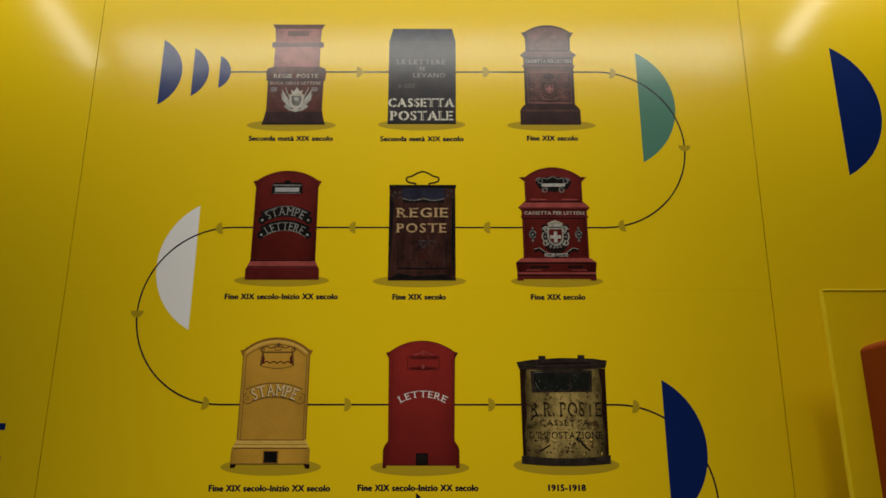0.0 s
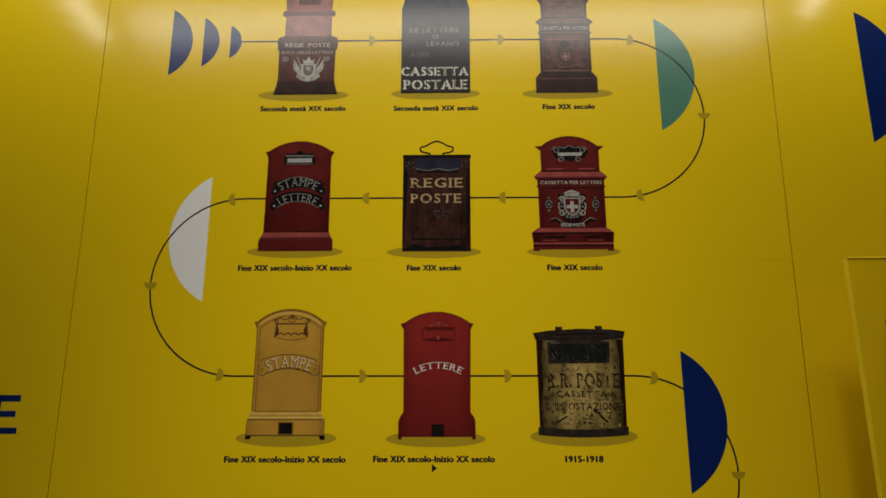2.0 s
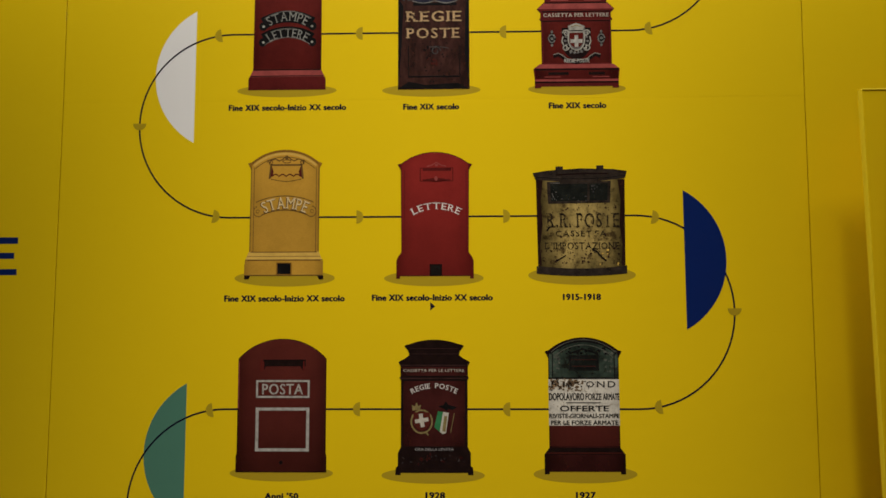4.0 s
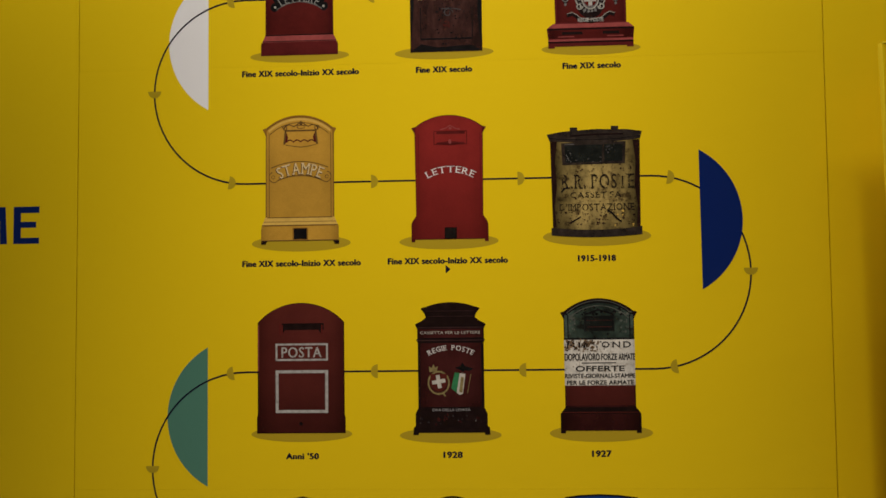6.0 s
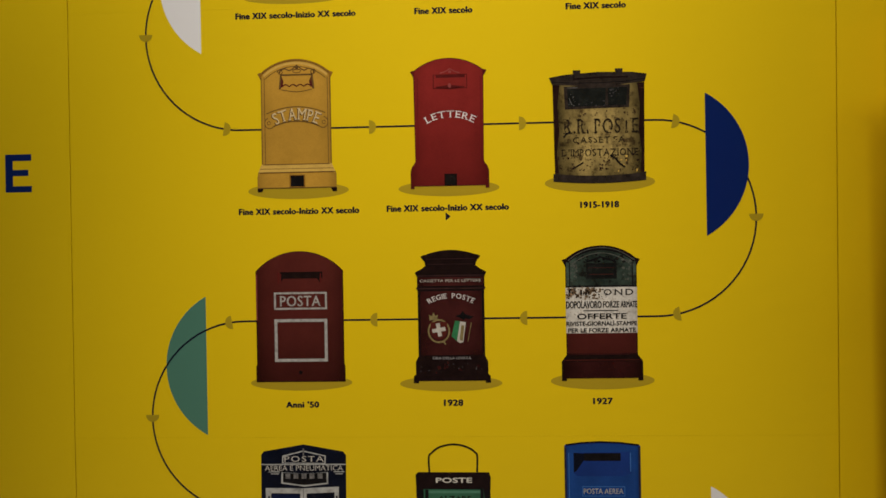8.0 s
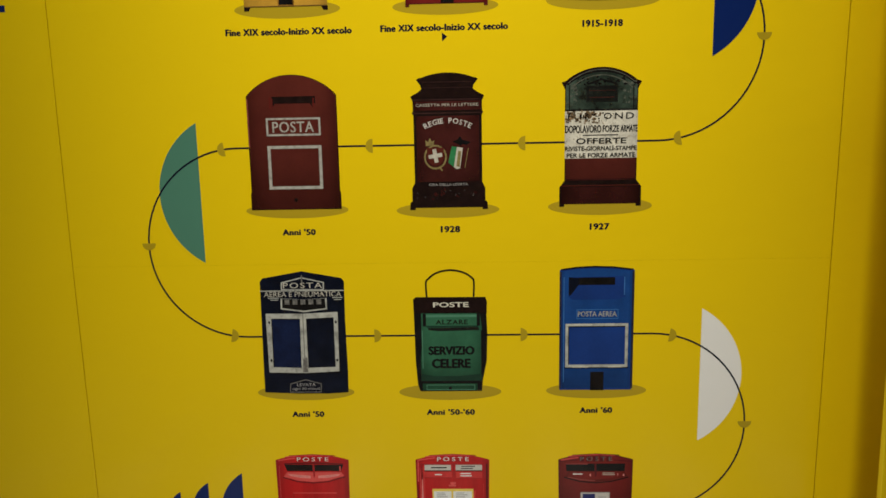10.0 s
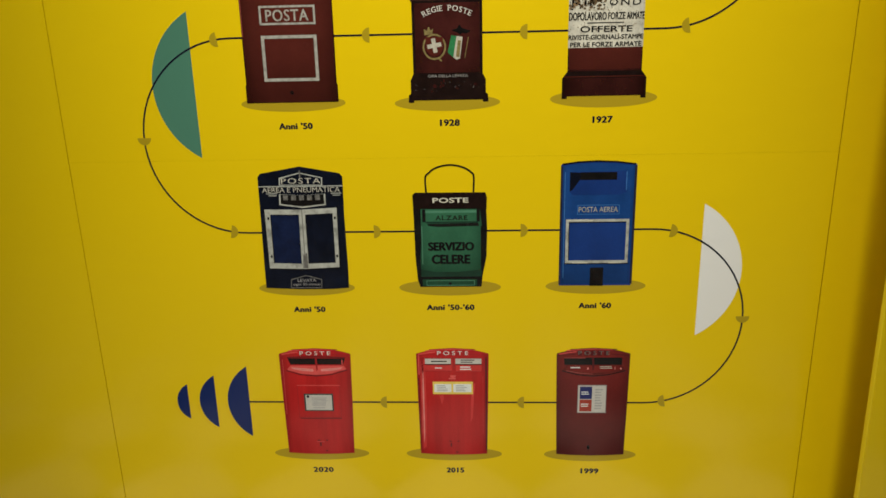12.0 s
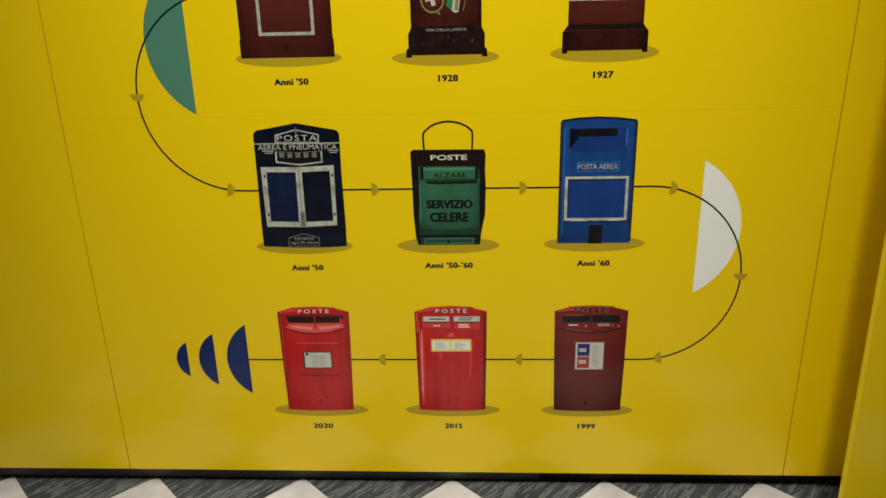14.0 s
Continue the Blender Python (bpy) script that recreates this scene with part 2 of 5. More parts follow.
STENCIL_DARK = photo("dark_stencil_photo", (0.020, 0.014, 0.008), 0.6, 1.7, 60, (0.16, 0.11, 0.035), 0.60)
FLAG_GREEN = photo("flag_green_print", (0.03, 0.16, 0.06), 0.8, 1.2, 60)


def plain(name, colour, rough, scale=6.0, spec=0.5):
    m, n, l, b = shader(name, rough, 0.0, spec)
    p = n.new("ShaderNodeNewGeometry").outputs["Position"]
    c = mixed(n, l, noise_node(n, l, p, scale, 5), shade(colour, 0.85), shade(colour, 1.1))
    l.new(c, b.inputs["Base Color"])
    bump(n, l, b, noise_node(n, l, p, scale * 40, 3), 0.08, 0.002)
    return m


PLASTER = plain("grey_plaster", (0.20, 0.19, 0.18), 0.85)
PLINTH_GREY = plain("dark_grey_plinth_paint", (0.11, 0.105, 0.11), 0.45)
GAP_BLACK = plain("near_black", (0.012, 0.012, 0.013), 0.6)
MORTAR = plain("dark_floor_grout", (0.06, 0.058, 0.055), 0.8)
JOINT = plain("joint_board", (0.30, 0.20, 0.004), 0.7)


def marble(name, base, vein, thin, amount):
    m, n, l, b = shader(name, 0.22)
    tc = n.new("ShaderNodeTexCoord").outputs["Object"]
    info = n.new("ShaderNodeObjectInfo").outputs["Random"]
    sh = n.new("ShaderNodeVectorMath")
    sh.operation = "ADD"
    k = n.new("ShaderNodeMath")
    k.operation = "MULTIPLY"
    k.inputs[1].default_value = 37.0
    l.new(info, k.inputs[0])
    l.new(tc, sh.inputs[0])
    l.new(k.outputs[0], sh.inputs[1])
    turn = n.new("ShaderNodeVectorRotate")
    turn.rotation_type, turn.inputs["Angle"].default_value = "Z_AXIS", radians(-52)
    l.new(sh.outputs[0], turn.inputs["Vector"])
    p = turn.outputs[0]
    streak = noise_node(n, l, p, 8, 9, 0.72, (0.9, 7.0, 1))
    cloud = noise_node(n, l, p, 7, 5)
    c = ramp(n, l, cloud, [(0.3, shade(base, 0.75)), (0.7, shade(base, 1.2))])
    v = ramp(n, l, streak, [(0.5, (0, 0, 0)), (0.5 + thin, (amount,) * 3), (0.5 + 2.6 * thin, (0, 0, 0))])
    c = mixed(n, l, v, c, vein)
    l.new(c, b.inputs["Base Color"])
    bump(n, l, b, streak, 0.03, 0.001)
    return m


DARK_MARBLE = marble("grey_veined_marble", (0.038, 0.037, 0.040), (0.24, 0.235, 0.235), 0.045, 0.42)
PALE_MARBLE = marble("white_marble", (0.42, 0.375, 0.37), (0.30, 0.28, 0.28), 0.05, 0.3)


# ---- helpers of shape ----
def part(name, bm, material, parent, label=""):
    me = bpy.data.meshes.new(name)
    bm.to_mesh(me)
    bm.free()
    me.materials.append(material)
    ob = new(name, me)
    ob.parent = parent
    if label:
        tagged(ob, label)
    return ob


def thing(name, x, y, z, label, category, group="", kind=""):
    ob = new(name)
    ob.empty_display_size = 0.02
    ob.location = (x, y, z)
    return tagged(ob, label, category, group, kind)


def box_into(bm, x0, y0, z0, x1, y1, z1, bevel=0.0):
    m = Matrix.LocRotScale(((x0 + x1) / 2, (y0 + y1) / 2, (z0 + z1) / 2), None, (abs(x1 - x0), abs(y1 - y0), abs(z1 - z0)))
    got = bmesh.ops.create_cube(bm, size=1.0, matrix=m)
    if bevel:
        edges = {e for v in got["verts"] for e in v.link_edges}
        bmesh.ops.bevel(bm, geom=list(edges), offset=bevel, segments=2, affect="EDGES", profile=0.5)
    return bm


PLY = 0.00012


def slab(bm, outline, ply):
    """A flat piece of print: an outline in mm on the wall, standing ply sheets proud of it."""
    back, front = 0.0001, -PLY * ply
    a = [bm.verts.new((x / 1000, back, z / 1000)) for x, z in outline]
    b = [bm.verts.new((x / 1000, front, z / 1000)) for x, z in outline]
    bm.faces.new(b)
    bm.faces.new(a[::-1])
    k = len(a)
    for i in range(k):
        bm.faces.new((a[i], a[(i + 1) % k], b[(i + 1) % k], b[i]))
    bmesh.ops.recalc_face_normals(bm, faces=bm.faces[:])
    return bm


def flat(outlines, ply):
    bm = bmesh.new()
    for o in outlines:
        slab(bm, o, ply)
    return bm


def rect(x0, z0, x1, z1):
    return [(x0, z0), (x1, z0), (x1, z1), (x0, z1)]


def arc_top(w, spring, top, steps=18):
    """Points of a segmental arch from the right springing over the crown to the left one."""
    rise = top - spring
    r = (w * w + rise * rise) / (2 * rise)
    half = math.asin(min(1.0, w / r)) if rise < w else math.pi - math.asin(min(1.0, w / r))
    return [(r * math.sin(half - 2 * half * i / steps), top - r + r * math.cos(half - 2 * half * i / steps)) for i in range(steps + 1)]


def mirrored(side, crown=()):
    """A symmetric outline from its right side, bottom to top, and the crown's points from right to left."""
    return [(w, z) for w, z in side] + list(crown) + [(-w, z) for w, z in reversed(side)]


def oval(cx, cz, rx, rz, steps=40, a0=0.0, a1=360.0):
    full = abs(a1 - a0) >= 360
    k = steps if full else steps + 1
    return [(cx + rx * math.cos(radians(a0 + (a1 - a0) * i / steps)), cz + rz * math.sin(radians(a0 + (a1 - a0) * i / steps))) for i in range(k)]


def ring(x0, z0, x1, z1, w):
    return [rect(x0, z0, x1, z0 + w), rect(x0, z1 - w, x1, z1), rect(x0, z0 + w, x0 + w, z1 - w), rect(x1 - w, z0 + w, x1, z1 - w)]


def ribbon(points, w):
    """A band of even width along a line of points."""
    left, right = [], []
    for i, (x, z) in enumerate(points):
        x0, z0 = points[max(0, i - 1)]
        x1, z1 = points[min(len(points) - 1, i + 1)]
        d = math.hypot(x1 - x0, z1 - z0) or 1
        nx, nz = -(z1 - z0) / d * w / 2, (x1 - x0) / d * w / 2
        left.append((x + nx, z + nz))
        right.append((x - nx, z - nz))
    return right + left[::-1]


def smooth(points, steps=5):
    """A rounded line through the points."""
    out = []
    for i in range(len(points) - 1):
        a, b, c, d = (points[max(0, min(len(points) - 1, k))] for k in (i - 1, i, i + 1, i + 2))
        for j in range(steps):
            t = j / steps
            out.append(tuple(0.5 * (2 * b[q] + (c[q] - a[q]) * t + (2 * a[q] - 5 * b[q] + 4 * c[q] - d[q]) * t * t + (3 * b[q] - a[q] - 3 * c[q] + d[q]) * t ** 3) for q in (0, 1)))
    return out + [points[-1]]


def arched_plate(half, low, rise, height, steps=14):
    """A curved name plate: its lower line rises from low at both ends to low + rise in the middle."""
    r = (half * half + rise * rise) / (2 * rise)
    g = math.asin(half / (r + height / 2))
    up, dn = [], []
    for i in range(steps + 1):
        a = -g + 2 * g * i / steps
        dn.append((r * math.sin(a), low + rise - r + r * math.cos(a)))
        up.append(((r + height) * math.sin(a), low + rise - r + (r + height) * math.cos(a)))
    return dn + up[::-1]


def glyph_mesh(text, space=1.0):
    c = bpy.data.curves.new("lettering", "FONT")
    c.body, c.align_x, c.resolution_u, c.space_character = text, "LEFT", 3, space
    ob = new("lettering", c)
    me = bpy.data.meshes.new_from_object(ob.evaluated_get(bpy.context.evaluated_depsgraph_get()))
    bpy.data.objects.remove(ob)
    bpy.data.curves.remove(c)
    bm = bmesh.new()
    bm.from_mesh(me)
    bpy.data.meshes.remove(me)
    return bm


def serif_mesh(text, gap):
    """Capitals with short slab serifs at the ends of their stems, set one after the other."""
    whole, pen, cap = bmesh.new(), 0.0, 0.7
    for ch in text:
        if ch == " ":
            pen += 0.30
            continue
        g = glyph_mesh(ch)
        xs, ys = [v.co.x for v in g.verts], [v.co.y for v in g.verts]
        x0, x1 = min(xs), max(xs)
        if ch not in "OSCGQUJ.'-,":
            for level, sign in ((0.0, 1), (max(ys), -1)):
                if (ch == "V" and sign > 0) or (ch == "A" and sign < 0):
                    continue
                spans = sorted((min(e.verts[0].co.x, e.verts[1].co.x), max(e.verts[0].co.x, e.verts[1].co.x)) for e in g.edges if all(abs(v.co.y - level) < 0.02 for v in e.verts))
                joined = []
                for a, b in spans:
                    if joined and a <= joined[-1][1] + 0.005:
                        joined[-1][1] = max(b, joined[-1][1])
                    else:
                        joined.append([a, b])
                for a, b in joined:
                    if b - a > 0.02:
                        q = [g.verts.new((x, level + sign * h, 0.002)) for x, h in ((a - 0.06, 0), (b + 0.06, 0), (b + 0.06, 0.055), (a - 0.06, 0.055))]
                        g.faces.new(q if sign > 0 else q[::-1])
        bmesh.ops.translate(g, verts=g.verts[:], vec=(pen - x0, 0, 0))
        me = bpy.data.meshes.new("glyph")
        g.to_mesh(me)
        g.free()
        whole.from_mesh(me)
        bpy.data.meshes.remove(me)
        pen += x1 - x0 + gap
    return whole


def lettering(words, x0, z0, x1, z1, ply, bold=0.0, arch=0.0, space=1.0, serif=False):
    """Built-in font, fitted between x0..x1 and z0..z1 (mm); arch: the rise of a curved base line."""
    bm = serif_mesh(words, 0.17 * space) if serif else glyph_mesh(words, space)
    xs = [v.co.x for v in bm.verts]
    ys = [v.co.y for v in bm.verts]
    kx, kz = (x1 - x0) / (max(xs) - min(xs)), (z1 - z0) / (max(ys) - min(ys))
    half = (x1 - x0) / 2
    for v in bm.verts:
        x, z = (v.co.x - min(xs)) * kx - half, (v.co.y - min(ys)) * kz
        if arch:
            r = (half * half + arch * arch) / (2 * arch)
            g = x / half * math.asin(half / (r + (z1 - z0) / 2))
            x, z = (r + z) * math.sin(g), arch - r + (r + z) * math.cos(g)
        v.co = ((x + (x0 + x1) / 2) / 1000, -PLY * ply - 0.01 * v.co.z * PLY, (z + z0) / 1000)
    if sum(f.normal.y for f in bm.faces) > 0:
        bmesh.ops.reverse_faces(bm, faces=bm.faces[:])
    got = bmesh.ops.extrude_face_region(bm, geom=bm.faces[:])
    bmesh.ops.translate(bm, verts=[g for g in got["geom"] if isinstance(g, bmesh.types.BMVert)], vec=(0, -0.00004, 0))
    if bold:
        grow = bold * (z1 - z0) / 1000
        first = bm.verts[:] + bm.edges[:] + bm.faces[:]
        for k, (dx, dz) in enumerate(((-1, 0), (1, 0), (-0.5, 0), (0.5, 0), (0, 0.5), (0, -0.5))):
            twin = bmesh.ops.duplicate(bm, geom=first)["geom"]
            bmesh.ops.translate(bm, verts=[g for g in twin if isinstance(g, bmesh.types.BMVert)], vec=(dx * grow, -0.000005 * (k + 1), dz * grow))
    return bm


# ---- the room ----
SEAM_L = ((0.04, -1.054), (1.040, -1.060), (2.074, -1.059), (3.18, -1.066))
SEAM_R = ((0.04, 0.757), (1.040, 0.762), (2.074, 0.770), (3.18, 0.781))


def seam(rows, z):
    for (z0, x0), (z1, x1) in zip(rows, rows[1:]):
        if z <= z1:
            return x0 + (x1 - x0) * (z - z0) / (z1 - z0)
    return rows[-1][1]


wall_north = thing("wall_north", 0, 0, 0, "yellow film-covered exhibition wall made of large boards", "wall", kind="structure")
bm = box_into(bmesh.new(), -3.6, 0.021, 0.062, 3.2, 0.14, 3.23)
part("wall_core", bm, JOINT, wall_north, "dark carcass behind the boards")
# Two lengths of plinth, dark grey up to x = 0.10 and near-black beyond.
part("plinth", box_into(bmesh.new(), -3.6, 0.034, 0.0, 0.10, 0.13, 0.0618), PLINTH_GREY, wall_north, "dark grey plinth set back under the boards")
part("plinth", box_into(bmesh.new(), 0.102, 0.034, 0.0, 3.2, 0.13, 0.0618), GAP_BLACK, wall_north, "black plinth set back under the boards")


def board(left, right, z_left, z_right, top, gap=0.0010):
    """One wall board whose sides follow the joints; it is 20 mm thick with slightly eased front edges."""
    bm = bmesh.new()
    inner = [z for z in sorted({z for z, _ in SEAM_L + SEAM_R}) if max(z_left, z_right) + 0.01 < z < top - 0.01]
    rowsv = []
    for y, e in ((0.019, 0.0), (0.0002, 0.0), (0.0, 0.0002)):
        up = [(left(z) + gap + e, y, z) for z in inner]
        down = [(right(z) - gap - e, y, z) for z in reversed(inner)]
        loop = [(left(z_left) + gap + e, y, z_left), *up, (left(top) + gap + e, y, top), (right(top) - gap - e, y, top), *down, (right(z_right) - gap - e, y, z_right)]
        rowsv.append([bm.verts.new(p) for p in loop])
    k = len(rowsv[0])
    for a, b in zip(rowsv, rowsv[1:]):
        for i in range(k):
            bm.faces.new((a[i], a[(i + 1) % k], b[(i + 1) % k], b[i]))
    bm.faces.new(rowsv[-1])
    bm.faces.new(rowsv[0][::-1])
    bmesh.ops.recalc_face_normals(bm, faces=bm.faces[:])
    return bm


base_z = lambda x: 0.0488 - 0.0047 * (x + 0.14)
sl, sr = lambda z: seam(SEAM_L, z), lambda z: seam(SEAM_R, z)
part("board", board(lambda z: -3.55, sl, 0.0560, base_z(-1.06), 3.18), YELLOW, wall_north)
part("board", board(sl, sr, base_z(-1.06), base_z(0.76), 1.0399), YELLOW, wall_north)
part("board", board(sl, sr, 1.0401, 1.0401, 2.0739), YELLOW, wall_north)
part("board", board(sl, sr, 2.0741, 2.0741, 3.18), YELLOW, wall_north)
part("board", board(sr, lambda z: 3.15, base_z(0.76), 0.0400, 3.18), YELLOW, wall_north)

# Unseen walls and ceiling close the room; kept dark to limit reflections.
for name, dims in (("wall_west", (-3.74, -5.2, 0, -3.6, 0.14, 6.9)), ("wall_east", (3.2, -5.2, 0, 3.34, 0.14, 6.9)), ("wall_south", (-3.74, -5.34, 0, 3.34, -5.2, 6.9))):
    ob = part(name, box_into(bmesh.new(), *dims), PLASTER, None)
    tagged(ob, "unseen plain grey wall added to close the room", "wall", kind="structure")
ob = part("wall_upper", box_into(bmesh.new(), -3.6, 0.02, 3.23, 3.2, 0.14, 6.9), PLASTER, None)
tagged(ob, "unseen plain strip of wall added above the boards", "wall", kind="structure")
ob = part("ceiling", box_into(bmesh.new(), -3.74, -5.34, 6.9, 3.34, 0.14, 7.0), PLASTER, None)
tagged(ob, "unseen plain grey ceiling added above the lamps", "ceiling", kind="structure")

# ---- the display board that stands proud of the wall ----
stand = thing("display_board", 1.42, -0.09, 0, "yellow display board standing proud of the wall", "display board")


def at_stand(bm):
    bmesh.ops.translate(bm, verts=bm.verts[:], vec=(-1.42, 0.09, 0))
    return bm


EDGE_LEAN = 0.014
bm = box_into(bmesh.new(), 0.8085, -0.182, 0.0, 2.05, -0.166, 2.030, 0.0012)
for v in bm.verts:
    if v.co.x < 1:
        v.co.x += EDGE_LEAN * (1 - v.co.z / 2.03)
part("front_board", at_stand(bm), YELLOW, stand)
# Thin skins in a lighter yellow paint the light on the board's edges.
bm = box_into(bmesh.new(), 0.8065, -0.1815, 0.0, 0.8083, -0.1662, 2.034, 0.0005)
for v in bm.verts:
    v.co.x += EDGE_LEAN * (1 - v.co.z / 2.034)
part("edge_trim", at_stand(bm), LIT_YELLOW, stand, "lighter yellow skin for the board's lit side")
part("edge_trim", at_stand(box_into(bmesh.new(), 0.8085, -0.1835, 2.0305, 2.05, -0.164, 2.0345, 0.001)), LIT_YELLOW, stand, "lighter yellow strip for the board's lit top edge")
part("backing_frame", at_stand(box_into(bmesh.new(), 1.01, -0.166, 0.0, 1.94, 0.0, 1.95)), YELLOW, stand)


def rounded_box(x0, y0, z0, x1, y1, z1, r):
    return box_into(bmesh.new(), x0, y0, z0, x1, y1, z1, r)


red_box = thing("red_letter_box", 1.061, -0.182, 1.228, "real red metal letter box hung on the yellow board", "letter box")


def at_red(bm):
    bmesh.ops.translate(bm, verts=bm.verts[:], vec=(-1.08, 0.182, -1.25))
    return bm


part("body", at_red(rounded_box(0.892, -0.378, 1.25, 1.268, -0.178, 1.836, 0.0)), RED_PAINT, red_box)
bm = bmesh.new()
hood = [(0.892, 1.836), (1.268, 1.836), (1.268, 1.91)] + [(1.08 + 0.188 * math.cos(radians(a)), 1.91 + 0.035 * math.sin(radians(a))) for a in range(10, 180, 10)] + [(0.892, 1.91)]
fr = [bm.verts.new((x, -0.378, z)) for x, z in hood]
bk = [bm.verts.new((x, -0.178, z)) for x, z in hood]
bm.faces.new(fr), bm.faces.new(bk[::-1])
for i in range(len(fr)):
    bm.faces.new((bk[i], bk[(i + 1) % len(fr)], fr[(i + 1) % len(fr)], fr[i]))
bmesh.ops.recalc_face_normals(bm, faces=bm.faces[:])
part("hood", at_red(bm), RED_PAINT, red_box)
part("slot", at_red(box_into(bmesh.new(), 0.98, -0.376, 1.72, 1.18, -0.36, 1.745)), GAP_BLACK, red_box)

# ---- large lettering and half discs on the wall ----
title = thing("wall_lettering", -1.2005, 0, 1.6435, "large navy capital letters stuck on the yellow wall", "lettering")
part("letter", flat([[(-109, 0), (-88, 0), (-84, 60), (-76, 22), (-68, 22), (-58, 60), (-56, 0), (-38, 0), (-43, 93), (-62, 93), (-72, 50), (-84, 93), (-103, 93)]], 1), NAVY, title)
part("letter", flat([[(-22, 0), (44, 0), (44, 15), (-3, 15), (-3, 40), (36, 40), (36, 55), (-3, 55), (-3, 77), (44, 77), (44, 93), (-22, 93)]], 1), NAVY, title)


def half_disc(x, z_top, z_bottom, bulge, material, label, ply=1):
    """A half disc with an upright straight side at x; bulge: how far it swells to the right (minus: left)."""
    zc, rz = (z_top + z_bottom) / 2, (z_top - z_bottom) / 2
    if bulge > 0:
        r = (rz * rz + bulge * bulge) / (2 * bulge)
        g = math.degrees(math.asin(min(1, rz / r)))
        pts = [(bulge - r + r * math.cos(radians(a)), r * math.sin(radians(a))) for a in np.linspace(-g, g, 41)]
    else:
        b = -bulge
        r = (rz * rz + b * b) / (2 * b)
        g = math.degrees(math.asin(min(1, rz / r)))
        pts = [(-(b - r + r * math.cos(radians(a))), r * math.sin(radians(a))) for a in np.linspace(-g, g, 41)]
    ob = part("half_disc", flat([[(float(px), float(pz)) for px, pz in pts]], ply), material, None)
    ob.location = (x / 1000, 0, zc / 1000)
    return tagged(ob, label, "wall graphic", "half discs on the wall")


PITCH = 461.1
FIRST_ROW = 2704.2
ROW_Z = tuple(FIRST_ROW - PITCH * i for i in range(6))
for x, height, b in ((-877, 203.4, 60), (-786.7, 151.2, 45), (-711.4, 100.9, 32)):
    half_disc(x, ROW_Z[0] + height / 2, ROW_Z[0] - height / 2, b, NAVY, "navy half disc printed on the yellow wall")
LARGE = ((467, 100, TEAL, "teal green half disc crossed by the line", 1), (-729, -99.5, PALE, "white half disc crossed by the dark line", 1),
         (467, 99, NAVY, "tall navy half disc covering the dark line", 3), (-729, -99.5, TEAL, "teal green half disc crossed by the line", 1),
         (467, 100, PALE, "white half disc crossed by the dark line", 1))
for i, (x, b, material, label, ply) in enumerate(LARGE):
    middle = ROW_Z[i] - 106.7
    half_disc(x, middle + 167.6, middle - 167.6, b, material, label, ply)
for x, height, b in ((-676, 203.4, -58.5), (-765.2, 151.2, -45), (-839, 100.9, -31.5)):
    half_disc(x, ROW_Z[5] + height / 2, ROW_Z[5] - height / 2, b, NAVY, "navy half disc printed on the yellow wall")
half_disc(1022, 2782, 2392, 117, NAVY, "large navy half disc high on the wall")

# ---- the winding timeline ----
OUTER = (582, -865, 581, -865, 580)
timeline = thing("timeline", 0, 0, 0.3987, "thin dark line winding past all the printed mailboxes", "wall graphic")
Z0 = 398.7


def line_part(points, w=4.2):
    part("line", flat([ribbon([(x, z - Z0) for x, z in points], w)], 2), INK, timeline)


def marker(x, z, angle):
    """A small olive half disc pointing along the line."""
    pts = oval(0, 0, 17, 16.5, 16, -90, 90)
    c, s = math.cos(radians(angle)), math.sin(radians(angle))
    part("arrow_marker", flat([[(x - 6 * c + px * c - pz * s, z - Z0 - 6 * s + px * s + pz * c) for px, pz in pts]], 2.6), MARK, timeline, "olive half-disc arrow marker")


for i, z in enumerate(ROW_Z):
    going = 1 if i % 2 == 0 else -1
    bends = {}
    for k in (i - 1, i):
        if 0 <= k < 5:
            r = (ROW_Z[k] - ROW_Z[k + 1]) / 2
            bends[k] = OUTER[k] - (1 if k % 2 == 0 else -1) * r
    ends = sorted(list(bends.values()) + ([-681] if i == 0 else [-677] if i == 5 else []))
    line_part([(ends[0], z), (ends[1], z)])
    for x in (-318, 39):
        marker(x, z, 0 if going > 0 else 180)
    if i < 5:
        zn, r, cx = ROW_Z[i + 1], (z - ROW_Z[i + 1]) / 2, bends[i]
        line_part([(cx + going * r * math.cos(radians(a)), z - r + r * math.sin(radians(a))) for a in range(90, -91, -5)])
        marker(OUTER[i], z - r, -90)
        tilt = math.degrees(math.acos(min(1.0, abs((397 if going > 0 else -671) - cx) / r)))
        for up in (1, -1):
            mx, mz = cx + going * r * math.cos(radians(tilt)), z - r + up * r * math.sin(radians(tilt))
            marker(mx, mz, (-10 if up > 0 else 190) if going > 0 else (190 if up > 0 else -10))

